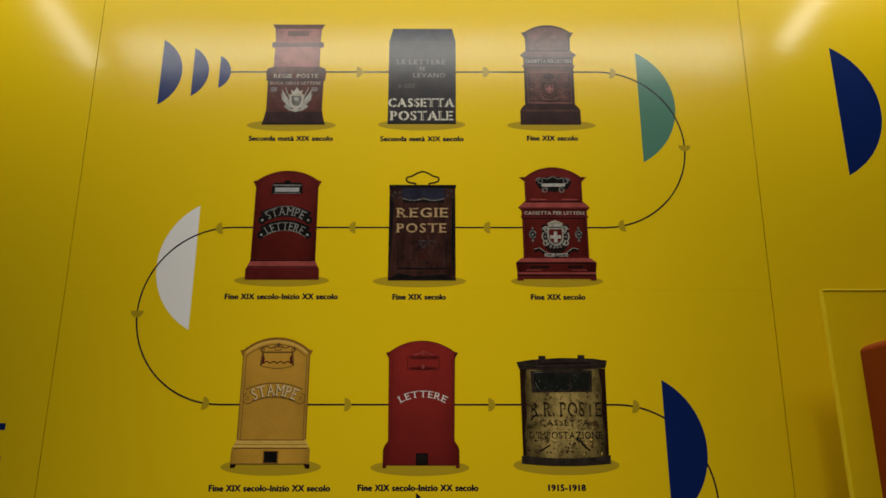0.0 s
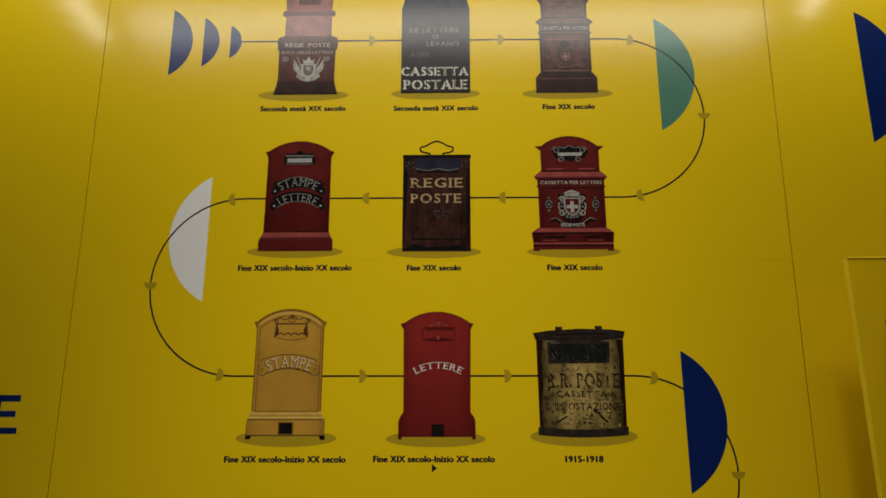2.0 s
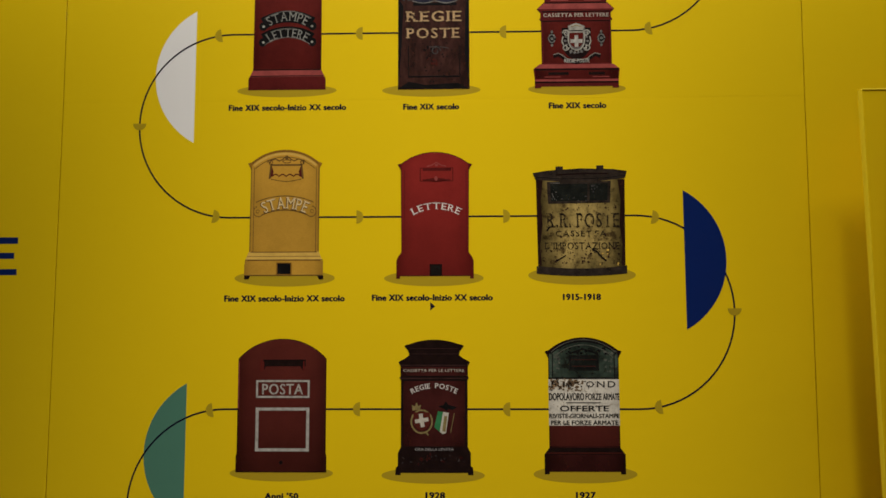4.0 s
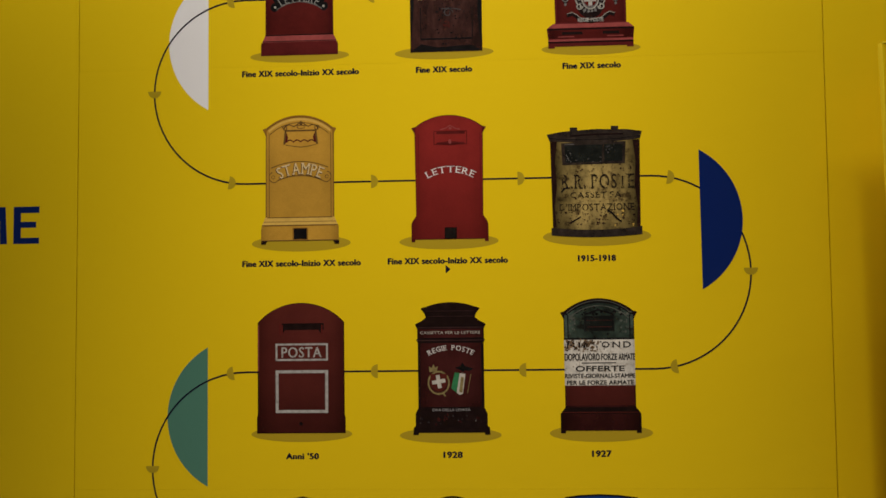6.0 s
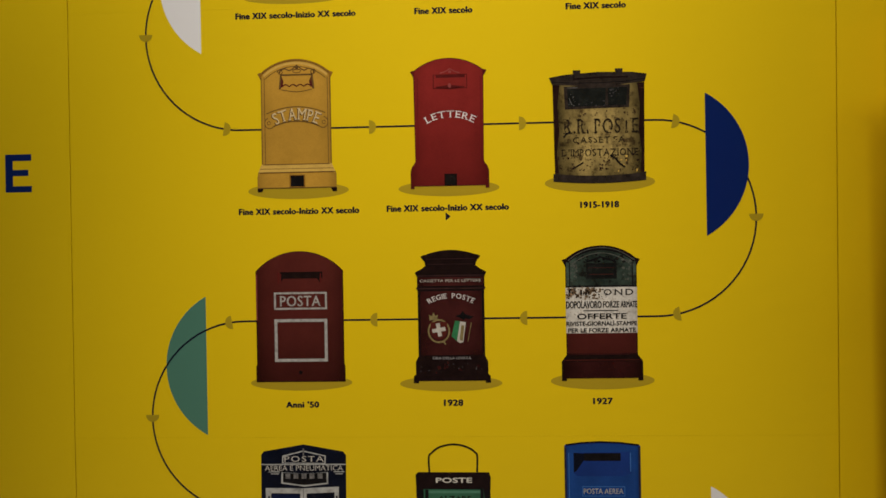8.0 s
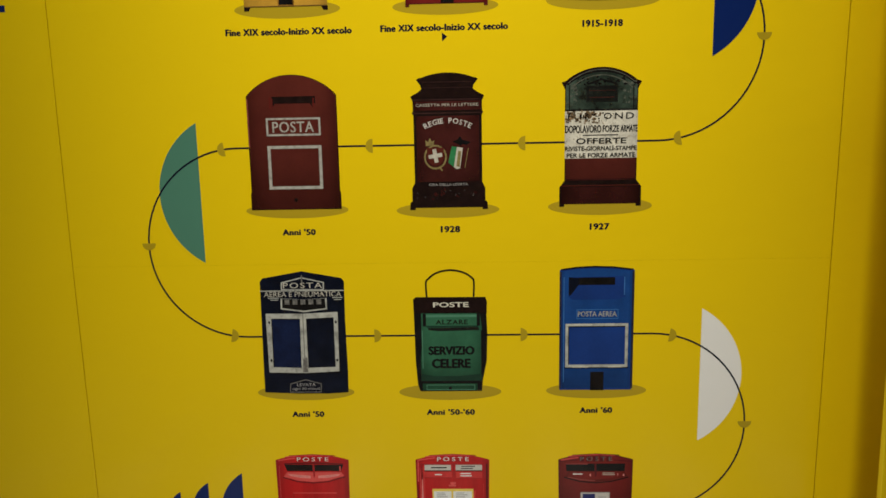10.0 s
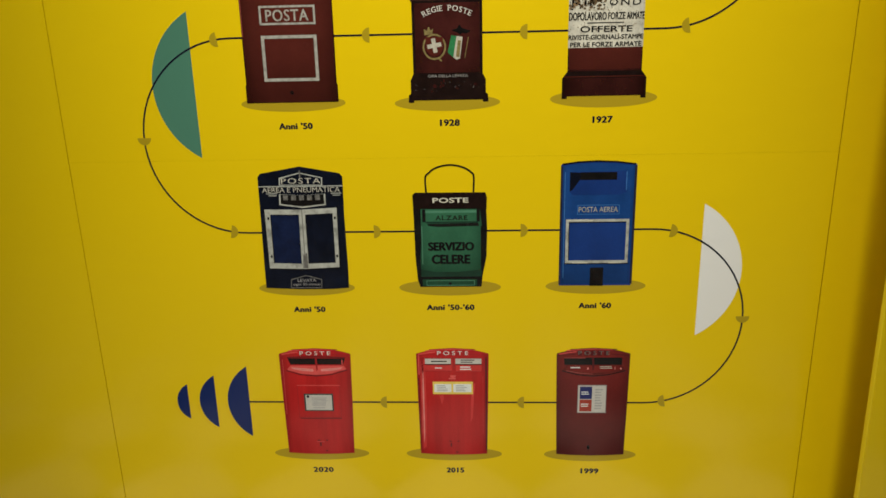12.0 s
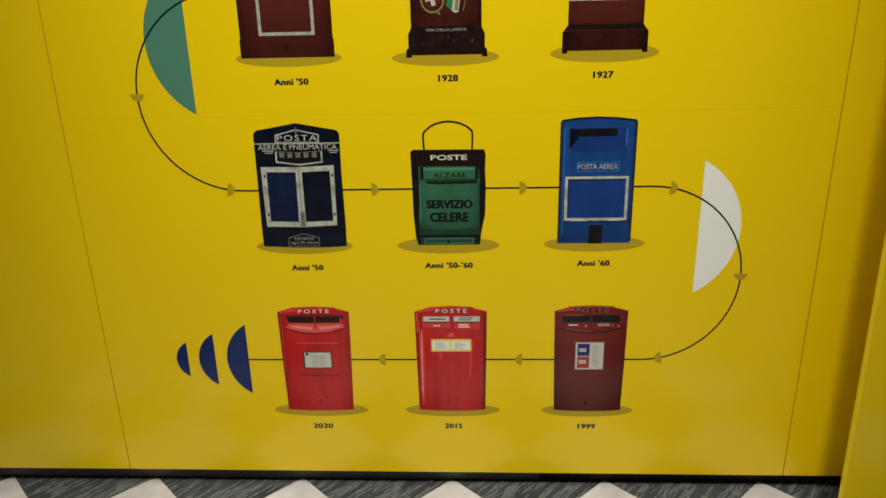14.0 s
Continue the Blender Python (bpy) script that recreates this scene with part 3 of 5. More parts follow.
# ---- captions ----
CAPTIONS = (
    (0, 0, "Seconda metà XIX secolo", -613.5, -383.5, 2500), (0, 1, "Seconda metà XIX secolo", -251.5, -24, 2499), (0, 2, "Fine XIX secolo", 152, 290, 2501),
    (1, 0, "Fine XIX secolo-Inizio XX secolo", -642.5, -352.5, 2056), (1, 1, "Fine XIX secolo", -209.5, -73.5, 2055), (1, 2, "Fine XIX secolo", 148.5, 287, 2055),
    (2, 0, "Fine XIX secolo-Inizio XX secolo", -642.5, -352, 1584.5), (2, 1, "Fine XIX secolo-Inizio XX secolo", -284, 5, 1585.5), (2, 2, "1915-1918", 175, 263.5, 1586),
    (3, 0, "Anni '50", -535.5, -457.5, 1119), (3, 1, "1928", -155, -111, 1121), (3, 2, "1927", 197.5, 241.5, 1122.5),
    (4, 0, "Anni '50", -536.5, -458, 658.7), (4, 1, "Anni '50-'60", -199, -81.5, 662.5), (4, 2, "Anni '60", 178.5, 256.5, 665.7),
    (5, 0, "2020", -519, -466.5, 196.5), (5, 1, "2015", -158.5, -113.5, 197.5), (5, 2, "1999", 197.5, 242.5, 197.5),
)
for r, c, words, x0, x1, z in CAPTIONS:
    ob = part("caption", lettering(words, x0 - (x0 + x1) / 2, 0, x1 - (x0 + x1) / 2, 14.4, 1, 0.095, 0.0, 1.09), INK, None)
    ob.location = ((x0 + x1) / 2000, 0, (z - 7.2) / 1000)
    tagged(ob, f"bold dark navy caption reading {words}", "caption", "captions of the mailboxes")
ob = part("small_triangle", flat([[(-6, -10), (6, 0), (-6, 10)]], 1), INK, None)
ob.location = (-0.1385, 0, 1.5645)
tagged(ob, "small dark triangle printed under a caption", "wall graphic")


# ---- the printed mailboxes ----
def mailbox(x, z, wide, high, label, rx=123, rz=19, sx=0):
    """A printed mailbox standing at x, z; wide, high: its size against its drawing."""
    ob = thing("mailbox_print", x / 1000, 0, z / 1000, label, "mailbox picture", "printed mailboxes on the wall")
    ob.scale = (wide, 1.0, high)
    # The olive oval is the mailbox's ground shadow, as printed on the wall.
    part("ground_oval", flat([oval(sx, -2, rx, rz)], 1), OLIVE, ob, "printed olive oval shadow on the ground")
    return ob


JOINED = ("frame", "relief", "edge", "moulding", "crest", "grille")


def bits(ob, name, outlines, ply, material, label=""):
    if name.endswith(JOINED):
        return part(name, flat(outlines, ply), material, ob, label)
    made = None
    for o in outlines:
        made = part(name, flat([o], ply), material, ob, label)
    return made


def words(ob, s, x0, z0, x1, z1, material, bold=0.0, arch=0.0, ply=7, space=1.0, serif=False):
    return part("lettering", lettering(s, x0, z0, x1, z1, ply, bold, arch, space, serif), material, ob, f"lettering reading {s}")


def bars(ob, x0, z0, x1, z1, rows, material, ply=9, seed=1):
    """Small print that cannot be read: plain bars."""
    rnd = random.Random(seed)
    h = (z1 - z0) / rows
    part("small_print", flat([rect(x0, z0 + i * h + h * 0.25, x0 + (x1 - x0) * rnd.uniform(0.6, 1.0), z0 + i * h + h * 0.7) for i in range(rows)], ply), material, ob)["kind"] = "stuff"


def shield_shape(cx, top, w, h):
    return [(cx - w, top), (cx + w, top)] + [(cx + w * math.cos(radians(a)), top - h * 0.45 + h * 0.55 * math.sin(radians(a))) for a in range(0, -181, -15)]


def scroll(cx, cz, r, turns=1.25, hand=1, a0=0):
    return [(cx + hand * r * (1 - 0.65 * i / 20) * math.cos(radians(a0 + 360 * turns * i / 20)), cz + r * (1 - 0.65 * i / 20) * math.sin(radians(a0 + 360 * turns * i / 20))) for i in range(21)]


def cross_shape(cx, cz, r, w, tilt=0.0):
    p = [(w, w), (w, r), (-w, r), (-w, w), (-r, w), (-r, -w), (-w, -w), (-w, -r), (w, -r), (w, -w), (r, -w), (r, w)]
    c, s = math.cos(radians(tilt)), math.sin(radians(tilt))
    return [(cx + a * c - b * s, cz + a * s + b * c) for a, b in p]


def flecks(ob, x0, z0, x1, z1, count, size, ply, material, seed, name="worn_spot"):
    """Irregular chips and stains in the printed paint."""
    rnd = random.Random(seed)
    outs = []
    for _ in range(count):
        cx, cz, r = rnd.uniform(x0, x1), rnd.uniform(z0, z1), size * rnd.uniform(0.3, 1.0)
        st = rnd.uniform(0.4, 1.6)
        outs.append([(cx + r * st * rnd.uniform(0.5, 1.1) * math.cos(a), cz + r * rnd.uniform(0.5, 1.1) * math.sin(a)) for a in np.linspace(0, 5.6, 8)])
    part(name, flat([[(float(a), float(b)) for a, b in o] for o in outs], ply), material, ob)["kind"] = "stuff"


def print_royal_tall():
    ob = mailbox(-494.5, 2541.5, 1.020, 1.027, "tall maroon cast-iron mailbox print with faded rose upper section", 121, 17, -5)
    bits(ob, "body", [mirrored([(86, 0), (80, 23), (76, 45), (77, 132), (81, 136), (83, 154), (79, 168), (64, 175), (63, 232)])], 3, MAROON)
    bits(ob, "upper_section", [mirrored([(64, 172), (63, 232), (71, 235), (73, 242), (71, 250), (63, 252), (66, 296), (73, 306)])], 3.4, ROSE)
    bits(ob, "rim", [mirrored([(66, 293), (68, 297), (74, 307)])], 4.2, MAROON)
    bits(ob, "moulding", [mirrored([(71, 236), (73, 242), (71, 249)])], 4.2, BRONZE)
    bits(ob, "upper_band", [rect(-30, 270, 30, 286)], 4.2, BRONZE)
    bits(ob, "cornice", [mirrored([(81, 155), (84, 158), (79, 169), (64, 174)])], 4.4, BRONZE)
    bits(ob, "cornice", [mirrored([(78, 131), (82, 134), (81, 137)])], 4.4, BRONZE_DARK)
    bits(ob, "plinth", [mirrored([(86, 0), (80, 22), (77, 34), (77, 38)])], 4.2, BRONZE_DARK)
    bits(ob, "foot_edge", [mirrored([(86, 0), (85, 5)])], 4.6, BLACKISH)
    words(ob, "REGIE  POSTE", -62, 140, 62, 152, IVORY, 0.01, serif=True)
    words(ob, "BUCA DELLE LETTERE", -70, 120, 70, 128, IVORY, 0.0, serif=True)
    for s in (-1, 1):
        for k, (dx, dz, w) in enumerate(((40, 48, 13), (30, 54, 12), (41, 34, 12))):
            bx, bz = 5 + s * 8, 52
            tx, tz = 5 + s * dx, 52 + dz
            bits(ob, "flag", [[(bx, bz), (tx, tz), (tx - s * 1, tz - w), (tx - s * 9, tz - w - 9), (bx + s * 10, bz - 5)]], 5.6 + 0.3 * k, SILVER if k != 1 else STEEL)
            bits(ob, "flag_pole", [ribbon([(bx - s * 6, bz - 10), (tx + s * 2, tz + 5)], 1.6)], 6.8, IVORY)
        bars(ob, s * 56 - 11, 98, s * 56 + 11, 112, 3, GREY_INK, 6, 3)
    bits(ob, "shield", [shield_shape(5, 90, 19, 42)], 7.2, IVORY)
    bits(ob, "shield_field", [shield_shape(5, 86, 14, 31)], 7.8, STEEL)
    bits(ob, "shield_mark", [oval(5, 76, 7, 6, 12)], 8.4, SILVER)
    bits(ob, "crown", [[(-8, 91), (18, 91), (21, 104), (13, 98), (5, 112), (-3, 98), (-11, 104)]], 7.4, IVORY)
    bits(ob, "garland", [ribbon([(-26, 56), (-12, 45), (5, 41), (22, 45), (36, 56)], 7)], 7, SILVER)
    bits(ob, "pendant", [oval(5, 43, 6, 6, 14)], 7.6, IVORY)


def print_charcoal():
    ob = mailbox(-138.7, 2543.5, 1.0075, 1.022, "charcoal painted mailbox print with white stencilled words", 120, 17, 0)
    bits(ob, "body", [mirrored([(94, 0), (94, 252), (84, 293)])], 3, CHARCOAL)
    bits(ob, "lid_slope", [mirrored([(92, 254), (83, 291)])], 3.6, SLATE)
    bits(ob, "lid_edge", [rect(-93, 250.5, 93, 252)], 4.2, STEEL_DARK)
    words(ob, "LE LETTERE", -72, 181, 66, 195, GREY_INK, 0.01, serif=True)
    words(ob, "SI", -9, 161, 7, 172, GREY_INK, 0.01, serif=True)
    words(ob, "LEVANO", -26, 140, 64, 153, GREY_INK, 0.01, serif=True)
    words(ob, "A ORE", -68, 108, -18, 120, STEEL, serif=True)
    words(ob, "CASSETTA", -92, 51, 89, 76, IVORY_BRIGHT, 0.05, serif=True)
    words(ob, "POSTALE", -87, 11, 86, 38, IVORY_BRIGHT, 0.05, serif=True)
    bits(ob, "bottom_edge", [rect(-94, 0, 94, 4)], 4.2, BLACKISH)
    for z0, z1, centres in ((50, 77, (-82, -60, -39, -18, 3, 26, 49, 74)), (10, 39, (-77, -51, -25, 2, 27, 51, 74))):
        bits(ob, "stencil_bridge", [rect(x - 1.1, z0, x + 1.1, z1) for x in centres], 9.4, CHARCOAL)


def crest(ob, cx, cz, r, metal, field, ply=6):
    """A worn relief coat of arms: wreath, shield, crown."""
    n = 19
    for i in range(n):
        a = radians(-90 + (i + 0.5) * 360 / n)
        u, v, d = math.cos(a) * 0.85, math.sin(a), 0.8 + 0.2 * (i * 7 % 5) / 5
        leaf = [(cx + r * 0.72 * u, cz + r * 0.72 * v), (cx + r * (0.95 * u + 0.14 * v), cz + r * (0.95 * v - 0.14 * u)), (cx + r * 1.18 * d * u, cz + r * 1.18 * d * v), (cx + r * (0.9 * u - 0.1 * v), cz + r * (0.9 * v + 0.1 * u))]
        bits(ob, "wreath_leaf", [leaf], ply + 0.05 * (i % 2), metal)
    bits(ob, "shield", [shield_shape(cx, cz + r * 0.62, r * 0.62, r * 1.3)], ply + 0.6, metal)
    bits(ob, "shield_field", [shield_shape(cx, cz + r * 0.5, r * 0.48, r * 1.05)], ply + 1.1, field)


def print_bronze():
    ob = mailbox(218.7, 2541.5, 0.9975, 1.015, "brown patinated mailbox print with arched top and relief arms", 123, 16, 1)
    bits(ob, "body", [mirrored([(84, 0), (84, 44), (75, 56), (69, 62), (70, 172), (74, 180), (70, 184), (71, 204), (80, 213), (70, 222), (63, 228), (65, 268), (75, 285), (66, 286)], arc_top(64, 287, 309))], 3, BRONZE_DARK)
    bits(ob, "upper_section", [mirrored([(60, 230), (62, 268), (62, 280)], arc_top(60, 284, 303))], 3.6, BRONZE)
    bits(ob, "upper_panel", ring(-50, 238, 50, 262, 1.6), 4.2, BRONZE_DARK)
    bits(ob, "cornice", [mirrored([(72, 208), (79, 213), (69, 220)])], 4.0, BRONZE)
    bits(ob, "frieze", [rect(-69, 184, 69, 205)], 4.0, BRONZE_DARK)
    bits(ob, "cornice", [mirrored([(70, 176), (73, 180), (70, 183)])], 4.0, BRONZE)
    bits(ob, "main_panel", [rect(-66, 64, 66, 172)], 3.8, BRONZE)
    bits(ob, "panel_moulding", ring(-58, 70, 58, 160, 3), 4.4, BRONZE_DARK)
    words(ob, "CASSETTA PER LETTERE", -66, 189, 68, 199, IVORY, 0.0, serif=True)
    crest(ob, 0, 108, 30, BRONZE_DARK, BRONZE, 5)
    bits(ob, "crown", [[(-13, 138), (13, 138), (16, 150), (0, 158), (-16, 150)]], 5.6, BRONZE_DARK)
    bits(ob, "shield_relief", [cross_shape(0, 108, 10, 2.2)], 6.6, ROSE)
    bits(ob, "ribbon", [ribbon([(-34, 78), (-18, 71), (0, 69), (18, 71), (34, 78)], 4)], 6, BRONZE_DARK)
    for s in (-1, 1):
        bits(ob, "side_relief", [ribbon(scroll(s * 48, 118, 9, 1.2, s), 3), ribbon(scroll(s * 48, 96, 8, 1.1, s, 180), 3)], 5, BRONZE_DARK)
    bits(ob, "plinth", [mirrored([(83, 2), (83, 43), (74, 54)])], 4.2, BRONZE_DARK)
    bits(ob, "plinth_moulding", [rect(-83, 40, 83, 44)], 4.8, BRONZE)
    # Rose lines paint highlights on the moulding edges.
    bits(ob, "light_relief", [rect(-68, 221, 68, 223), rect(-74, 181, 74, 182.5), rect(-56, 158, 56, 160), rect(-64, 64, 64, 66)], 5, ROSE)
    # Dark strips print shade down the sides of both sections.
    bits(ob, "side_band", [rect(-70, 64, -63, 172), rect(63, 64, 70, 172), rect(-64, 230, -58, 280), rect(58, 230, 64, 280)], 4.6, BRONZE_DARK)


def arched_box(ob, w, spring, top, ear, base_w, base_h, edge, face, waist=0.0, feet=0.0):
    """Body with a segmental top, pointed eaves and a wider plinth."""
    low = ([(base_w - 12, feet + 7), (base_w - 12, feet)] if feet else []) + [(base_w, feet), (base_w, base_h - 6), (base_w - 6, base_h + 2), (w + waist, base_h + 10)]
    # The darker body left showing round the front is printed edge shade.
    bits(ob, "body", [mirrored(low + [(w, spring - 10), (w + 3, spring - 3), (w + ear, spring + 6), (w + ear - 4, spring + 8)], arc_top(w - 1, spring + 9, top))], 3, edge)
    bits(ob, "front", [mirrored([(w + waist - 2, base_h + 10), (w - 2, spring)], arc_top(w - 4, spring + 4, top - 5))], 3.6, face)


def print_red_stampe_lettere():
    ob = mailbox(-499.5, 2100.5, 1.015, 1.017, "dark red mailbox print with two curved name plates", 122, 16)
    arched_box(ob, 83, 262, 299, 8, 95, 33, RED_DEEP, RED_OLD, 1)
    bits(ob, "plinth_moulding", [mirrored([(92, 33), (84, 50)])], 4.2, RED_PALE)
    bits(ob, "plinth", [rect(-94, 2, 94, 32)], 4.2, RED_DEEP)
    frame_part = bits(ob, "slot_plate", [rect(-41, 233, 41, 258), rect(-37, 256, 37, 265), oval(0, 266, 9, 6, 12)], 5, BLACKISH)
    bits(frame_part, "slot_flap", [rect(-32, 239, 32, 251)], 6, PAPER_GREY)
    bits(ob, "slot_edge", [rect(-37, 255, 37, 260), rect(-36, 234, 36, 236)], 5.6, STEEL)
    upper = bits(ob, "name_plate", [arched_plate(60, 150, 20, 30)], 5, BLACKISH)
    lower = bits(ob, "name_plate", [arched_plate(59, 111, 20, 29)], 5.2, BLACKISH)
    bits(upper, "plate_edge", [ribbon([(x, 178.5 + 20 * (1 - (x / 60) ** 2)) for x in range(-58, 59, 4)], 1.8)], 5.6, STEEL)
    bits(lower, "plate_edge", [ribbon([(x, 112 + 20 * (1 - (x / 59) ** 2)) for x in range(-56, 57, 4)], 1.8)], 5.8, STEEL)
    words(upper, "STAMPE", -50, 157, 50, 180, STEEL_LIGHT, 0.0, 17, serif=True)
    words(lower, "LETTERE", -50, 116, 50, 138, STEEL_LIGHT, 0.0, 17, serif=True)
    for s in (-1, 1):
        for z in (160, 120):
            bits(upper if z > 140 else lower, "plate_end", [oval(s * 61, z, 10, 11, 18)], 4.9, BLACKISH)
            bits(upper if z > 140 else lower, "rivet", [oval(s * 60, z, 3.2, 3.2, 12)], 6, GREY_SILVER)
    bits(ob, "plinth_line", [rect(-90, 34, 90, 36), rect(-84, 49, 84, 51.5)], 5, ESPRESSO)


def print_regie_poste_rust():
    ob = mailbox(-136, 2098.5, 1.005, 1.012, "rusty dark brown mailbox print with wire hanging loop", 121, 16, -5)
    bits(ob, "body", [rect(-87, 0, 89, 254)], 3, RUST)
    bits(ob, "rim", [rect(-88, 253, 91, 262)], 3.6, BLACKISH)
    hoop = [(-18, 262), (-18, 266), (-30, 268), (-41, 273), (-41, 283), (-28, 287), (-14, 295), (1, 300), (16, 295), (30, 287), (43, 283), (43, 273), (32, 268), (19, 266), (19, 262)]
    bits(ob, "wire_loop", [ribbon(smooth(hoop), 4.2)], 2.6, BLACKISH, "bent black wire loop")
    wave = [(-53, 252), (-53, 226)] + [(-53 + 114 * i / 16, 225 - 6 * abs(math.sin(radians(180 * i / 8))) + (4 if i == 8 else 0)) for i in range(17)] + [(61, 226), (61, 252)]
    flap = bits(ob, "slot_flap", [wave], 5, SLATE)
    # Near-black strip: the shadow below the flap, put into the print.
    bits(ob, "flap_underside", [rect(-50, 212, 58, 219)], 4.4, BLACKISH)
    bits(flap, "flap_edge", [ribbon([(-52 + 112 * i / 16, 224 - 6 * abs(math.sin(radians(180 * i / 8)))) for i in range(17)], 2.8)], 5.6, STEEL)
    bits(ob, "hinge", [rect(-80, 226, -60, 250), rect(68, 226, 86, 250)], 4.4, RUST)
    flecks(ob, -80, 224, -58, 250, 9, 4, 5, STEEL_DARK, 4)
    flecks(ob, 66, 224, 86, 250, 9, 4, 5, STEEL_DARK, 5)
    words(ob, "REGIE", -68, 171, 70, 197, GOLD, 0.03, 0, 7, 1.2, serif=True)
    words(ob, "POSTE", -67, 129, 65, 154, GOLD, 0.03, 0, 7, 1.15, serif=True)
    bits(ob, "lock_plate", [ribbon(scroll(6, 96, 12, 1.1), 2.5), ribbon([(-10, 106), (12, 108), (38, 103)], 2)], 5, STEEL_DARK)
    bits(ob, "door_edge", [rect(-62, 30, 66, 34), rect(-62, 34, -60, 110), rect(64, 34, 66, 110)], 4.6, BLACKISH)
    flecks(ob, -40, 30, 20, 80, 6, 6, 4.4, BROWN_RED, 6)
    flecks(ob, -72, 126, 72, 200, 34, 3.2, 8, RUST, 7)
    flecks(ob, -82, 4, 84, 250, 60, 3, 4.6, BLACKISH, 9)
    # Near-black streaks down both sides and along the bottom.
    bits(ob, "rust_streak", [[(-84, 30), (-78, 120), (-74, 210), (-86, 230)], [(86, 10), (78, 90), (80, 200), (88, 240)], [(-86, 2), (88, 2), (60, 16), (-20, 11), (-60, 20)]], 4.4, BLACKISH)
    flecks(ob, -20, 84, 40, 112, 14, 3.5, 5.4, BLACKISH, 14)
    flecks(ob, -70, 160, 70, 190, 30, 2.0, 8.4, BLACKISH, 15)


def print_crimson_arms():
    ob = mailbox(217, 2098.5, 0.990, 1.005, "crimson cast mailbox print with silver arms and stepped mouldings", 121, 16)
    bits(ob, "body", [mirrored([(88, 4), (88, 0), (104, 0), (104, 22), (107, 48), (91, 59), (86, 62), (87, 169), (91, 174), (88, 178), (88, 190), (97, 200), (80, 216), (77, 218), (78, 274), (93, 286), (76, 287)], arc_top(74, 288, 315))], 3, RED_DEEP)
    bits(ob, "upper_section", [mirrored([(73, 219), (74, 276), (74, 284)], arc_top(70, 286, 308))], 3.6, RED_OLD)
    bits(ob, "upper_line", [rect(-62, 221, -18, 224), rect(22, 221, 66, 224)], 4.2, RED_PALE)
    bits(ob, "cornice", [mirrored([(95, 200), (80, 214), (70, 217)])], 4.2, RED_PALE)
    bits(ob, "frieze", [rect(-86, 177, 88, 191)], 4.2, RED_DEEP)
    bits(ob, "cornice", [rect(-89, 171, 91, 176)], 4.4, RED_DEEP)
    bits(ob, "main_panel", [rect(-82, 64, 84, 168)], 3.8, RED_OLD)
    bits(ob, "plinth_moulding", [mirrored([(105, 50), (92, 60)])], 4.2, RED_PALE)
    bits(ob, "plinth", [rect(-102, 24, 103, 46)], 4.2, RED_OLD)
    bits(ob, "plinth_moulding", [rect(-103, 17, 104, 22)], 4.8, RED_PALE)
    # The thin pale lines are highlights put into the print.
    bits(ob, "plinth_recess", [rect(-80, 27, -40, 29), rect(40, 27, 80, 29)], 4.8, RED_PALE)
    bits(ob, "plinth_recess", [rect(-70, 33, -20, 40), rect(30, 33, 70, 40)], 4.8, ESPRESSO)
    words(ob, "CASSETTA PER LETTERE", -80, 180, 83, 189, IVORY, 0.02, serif=True)
    bits(ob, "ornament_base", [[(-48, 272), (-40, 284), (0, 288), (42, 284), (51, 272), (40, 254), (2, 243), (-38, 254)]], 5, BLACKISH)
    for s in (-1, 1):
        bits(ob, "scroll", [ribbon(scroll(s * 36, 275, 10, 1.3, s), 3), ribbon(scroll(s * 24, 250, 9, 1.2, s, 90), 3), ribbon([(0, 288), (s * 14, 281), (s * 28, 284)], 3)], 5.8, STEEL)
    bits(ob, "slot_flap", [rect(-31, 259, 33, 268)], 6.6, SILVER)
    # Dark lines print the shade along the cornices and mouldings.
    bits(ob, "moulding_line", [rect(-84, 192, 86, 195), rect(-86, 168, 87, 170.5), rect(-104, 45, 105, 48.5), rect(-76, 214, 78, 217), rect(-104, 13, 104, 16)], 5, ESPRESSO)
    # Deeper red strips stand for shade at the panel sides.
    bits(ob, "side_band", [rect(-86, 62, -81, 168), rect(83, 62, 88, 168), rect(-77, 219, -72, 278), rect(73, 219, 78, 278)], 4.6, RED_DEEP)
    bits(ob, "crest_ground", [shield_shape(1, 152, 36, 80)], 4.9, ESPRESSO)
    bits(ob, "crest_scroll", [ribbon(scroll(1 + s * 25, 138, 9, 1.2, s), 3) for s in (-1, 1)] + [ribbon(scroll(1 + s * 27, 102, 8, 1.2, s, 180), 3) for s in (-1, 1)] + [ribbon([(1 + s * 33, 130), (1 + s * 36, 118), (1 + s * 31, 106)], 3) for s in (-1, 1)], 6.9, GREY_SILVER)
    crest(ob, 1, 121, 36, STEEL, RED_OLD, 5.2)
    sh = shield_shape(1, 141, 20, 46)
    bits(ob, "shield_edge", [ribbon(sh + sh[:1], 3)], 7, GREY_SILVER)
    bits(ob, "cross", [cross_shape(1, 118, 15, 4.5)], 7.6, SILVER)
    bits(ob, "crown", [[(-16, 146), (18, 146), (22, 156), (10, 161), (1, 164), (-8, 161), (-20, 156)]], 7, GREY_SILVER)
    bits(ob, "crown_relief", [ribbon([(-12, 154), (1, 158), (14, 154)], 2)], 7.4, STENCIL_GOLD)
    bits(ob, "ribbon", [ribbon([(-57, 80), (-44, 84), (-34, 78), (-24, 70), (1, 64), (27, 70), (37, 78), (47, 84), (60, 80)], 9)], 6.4, ESPRESSO)
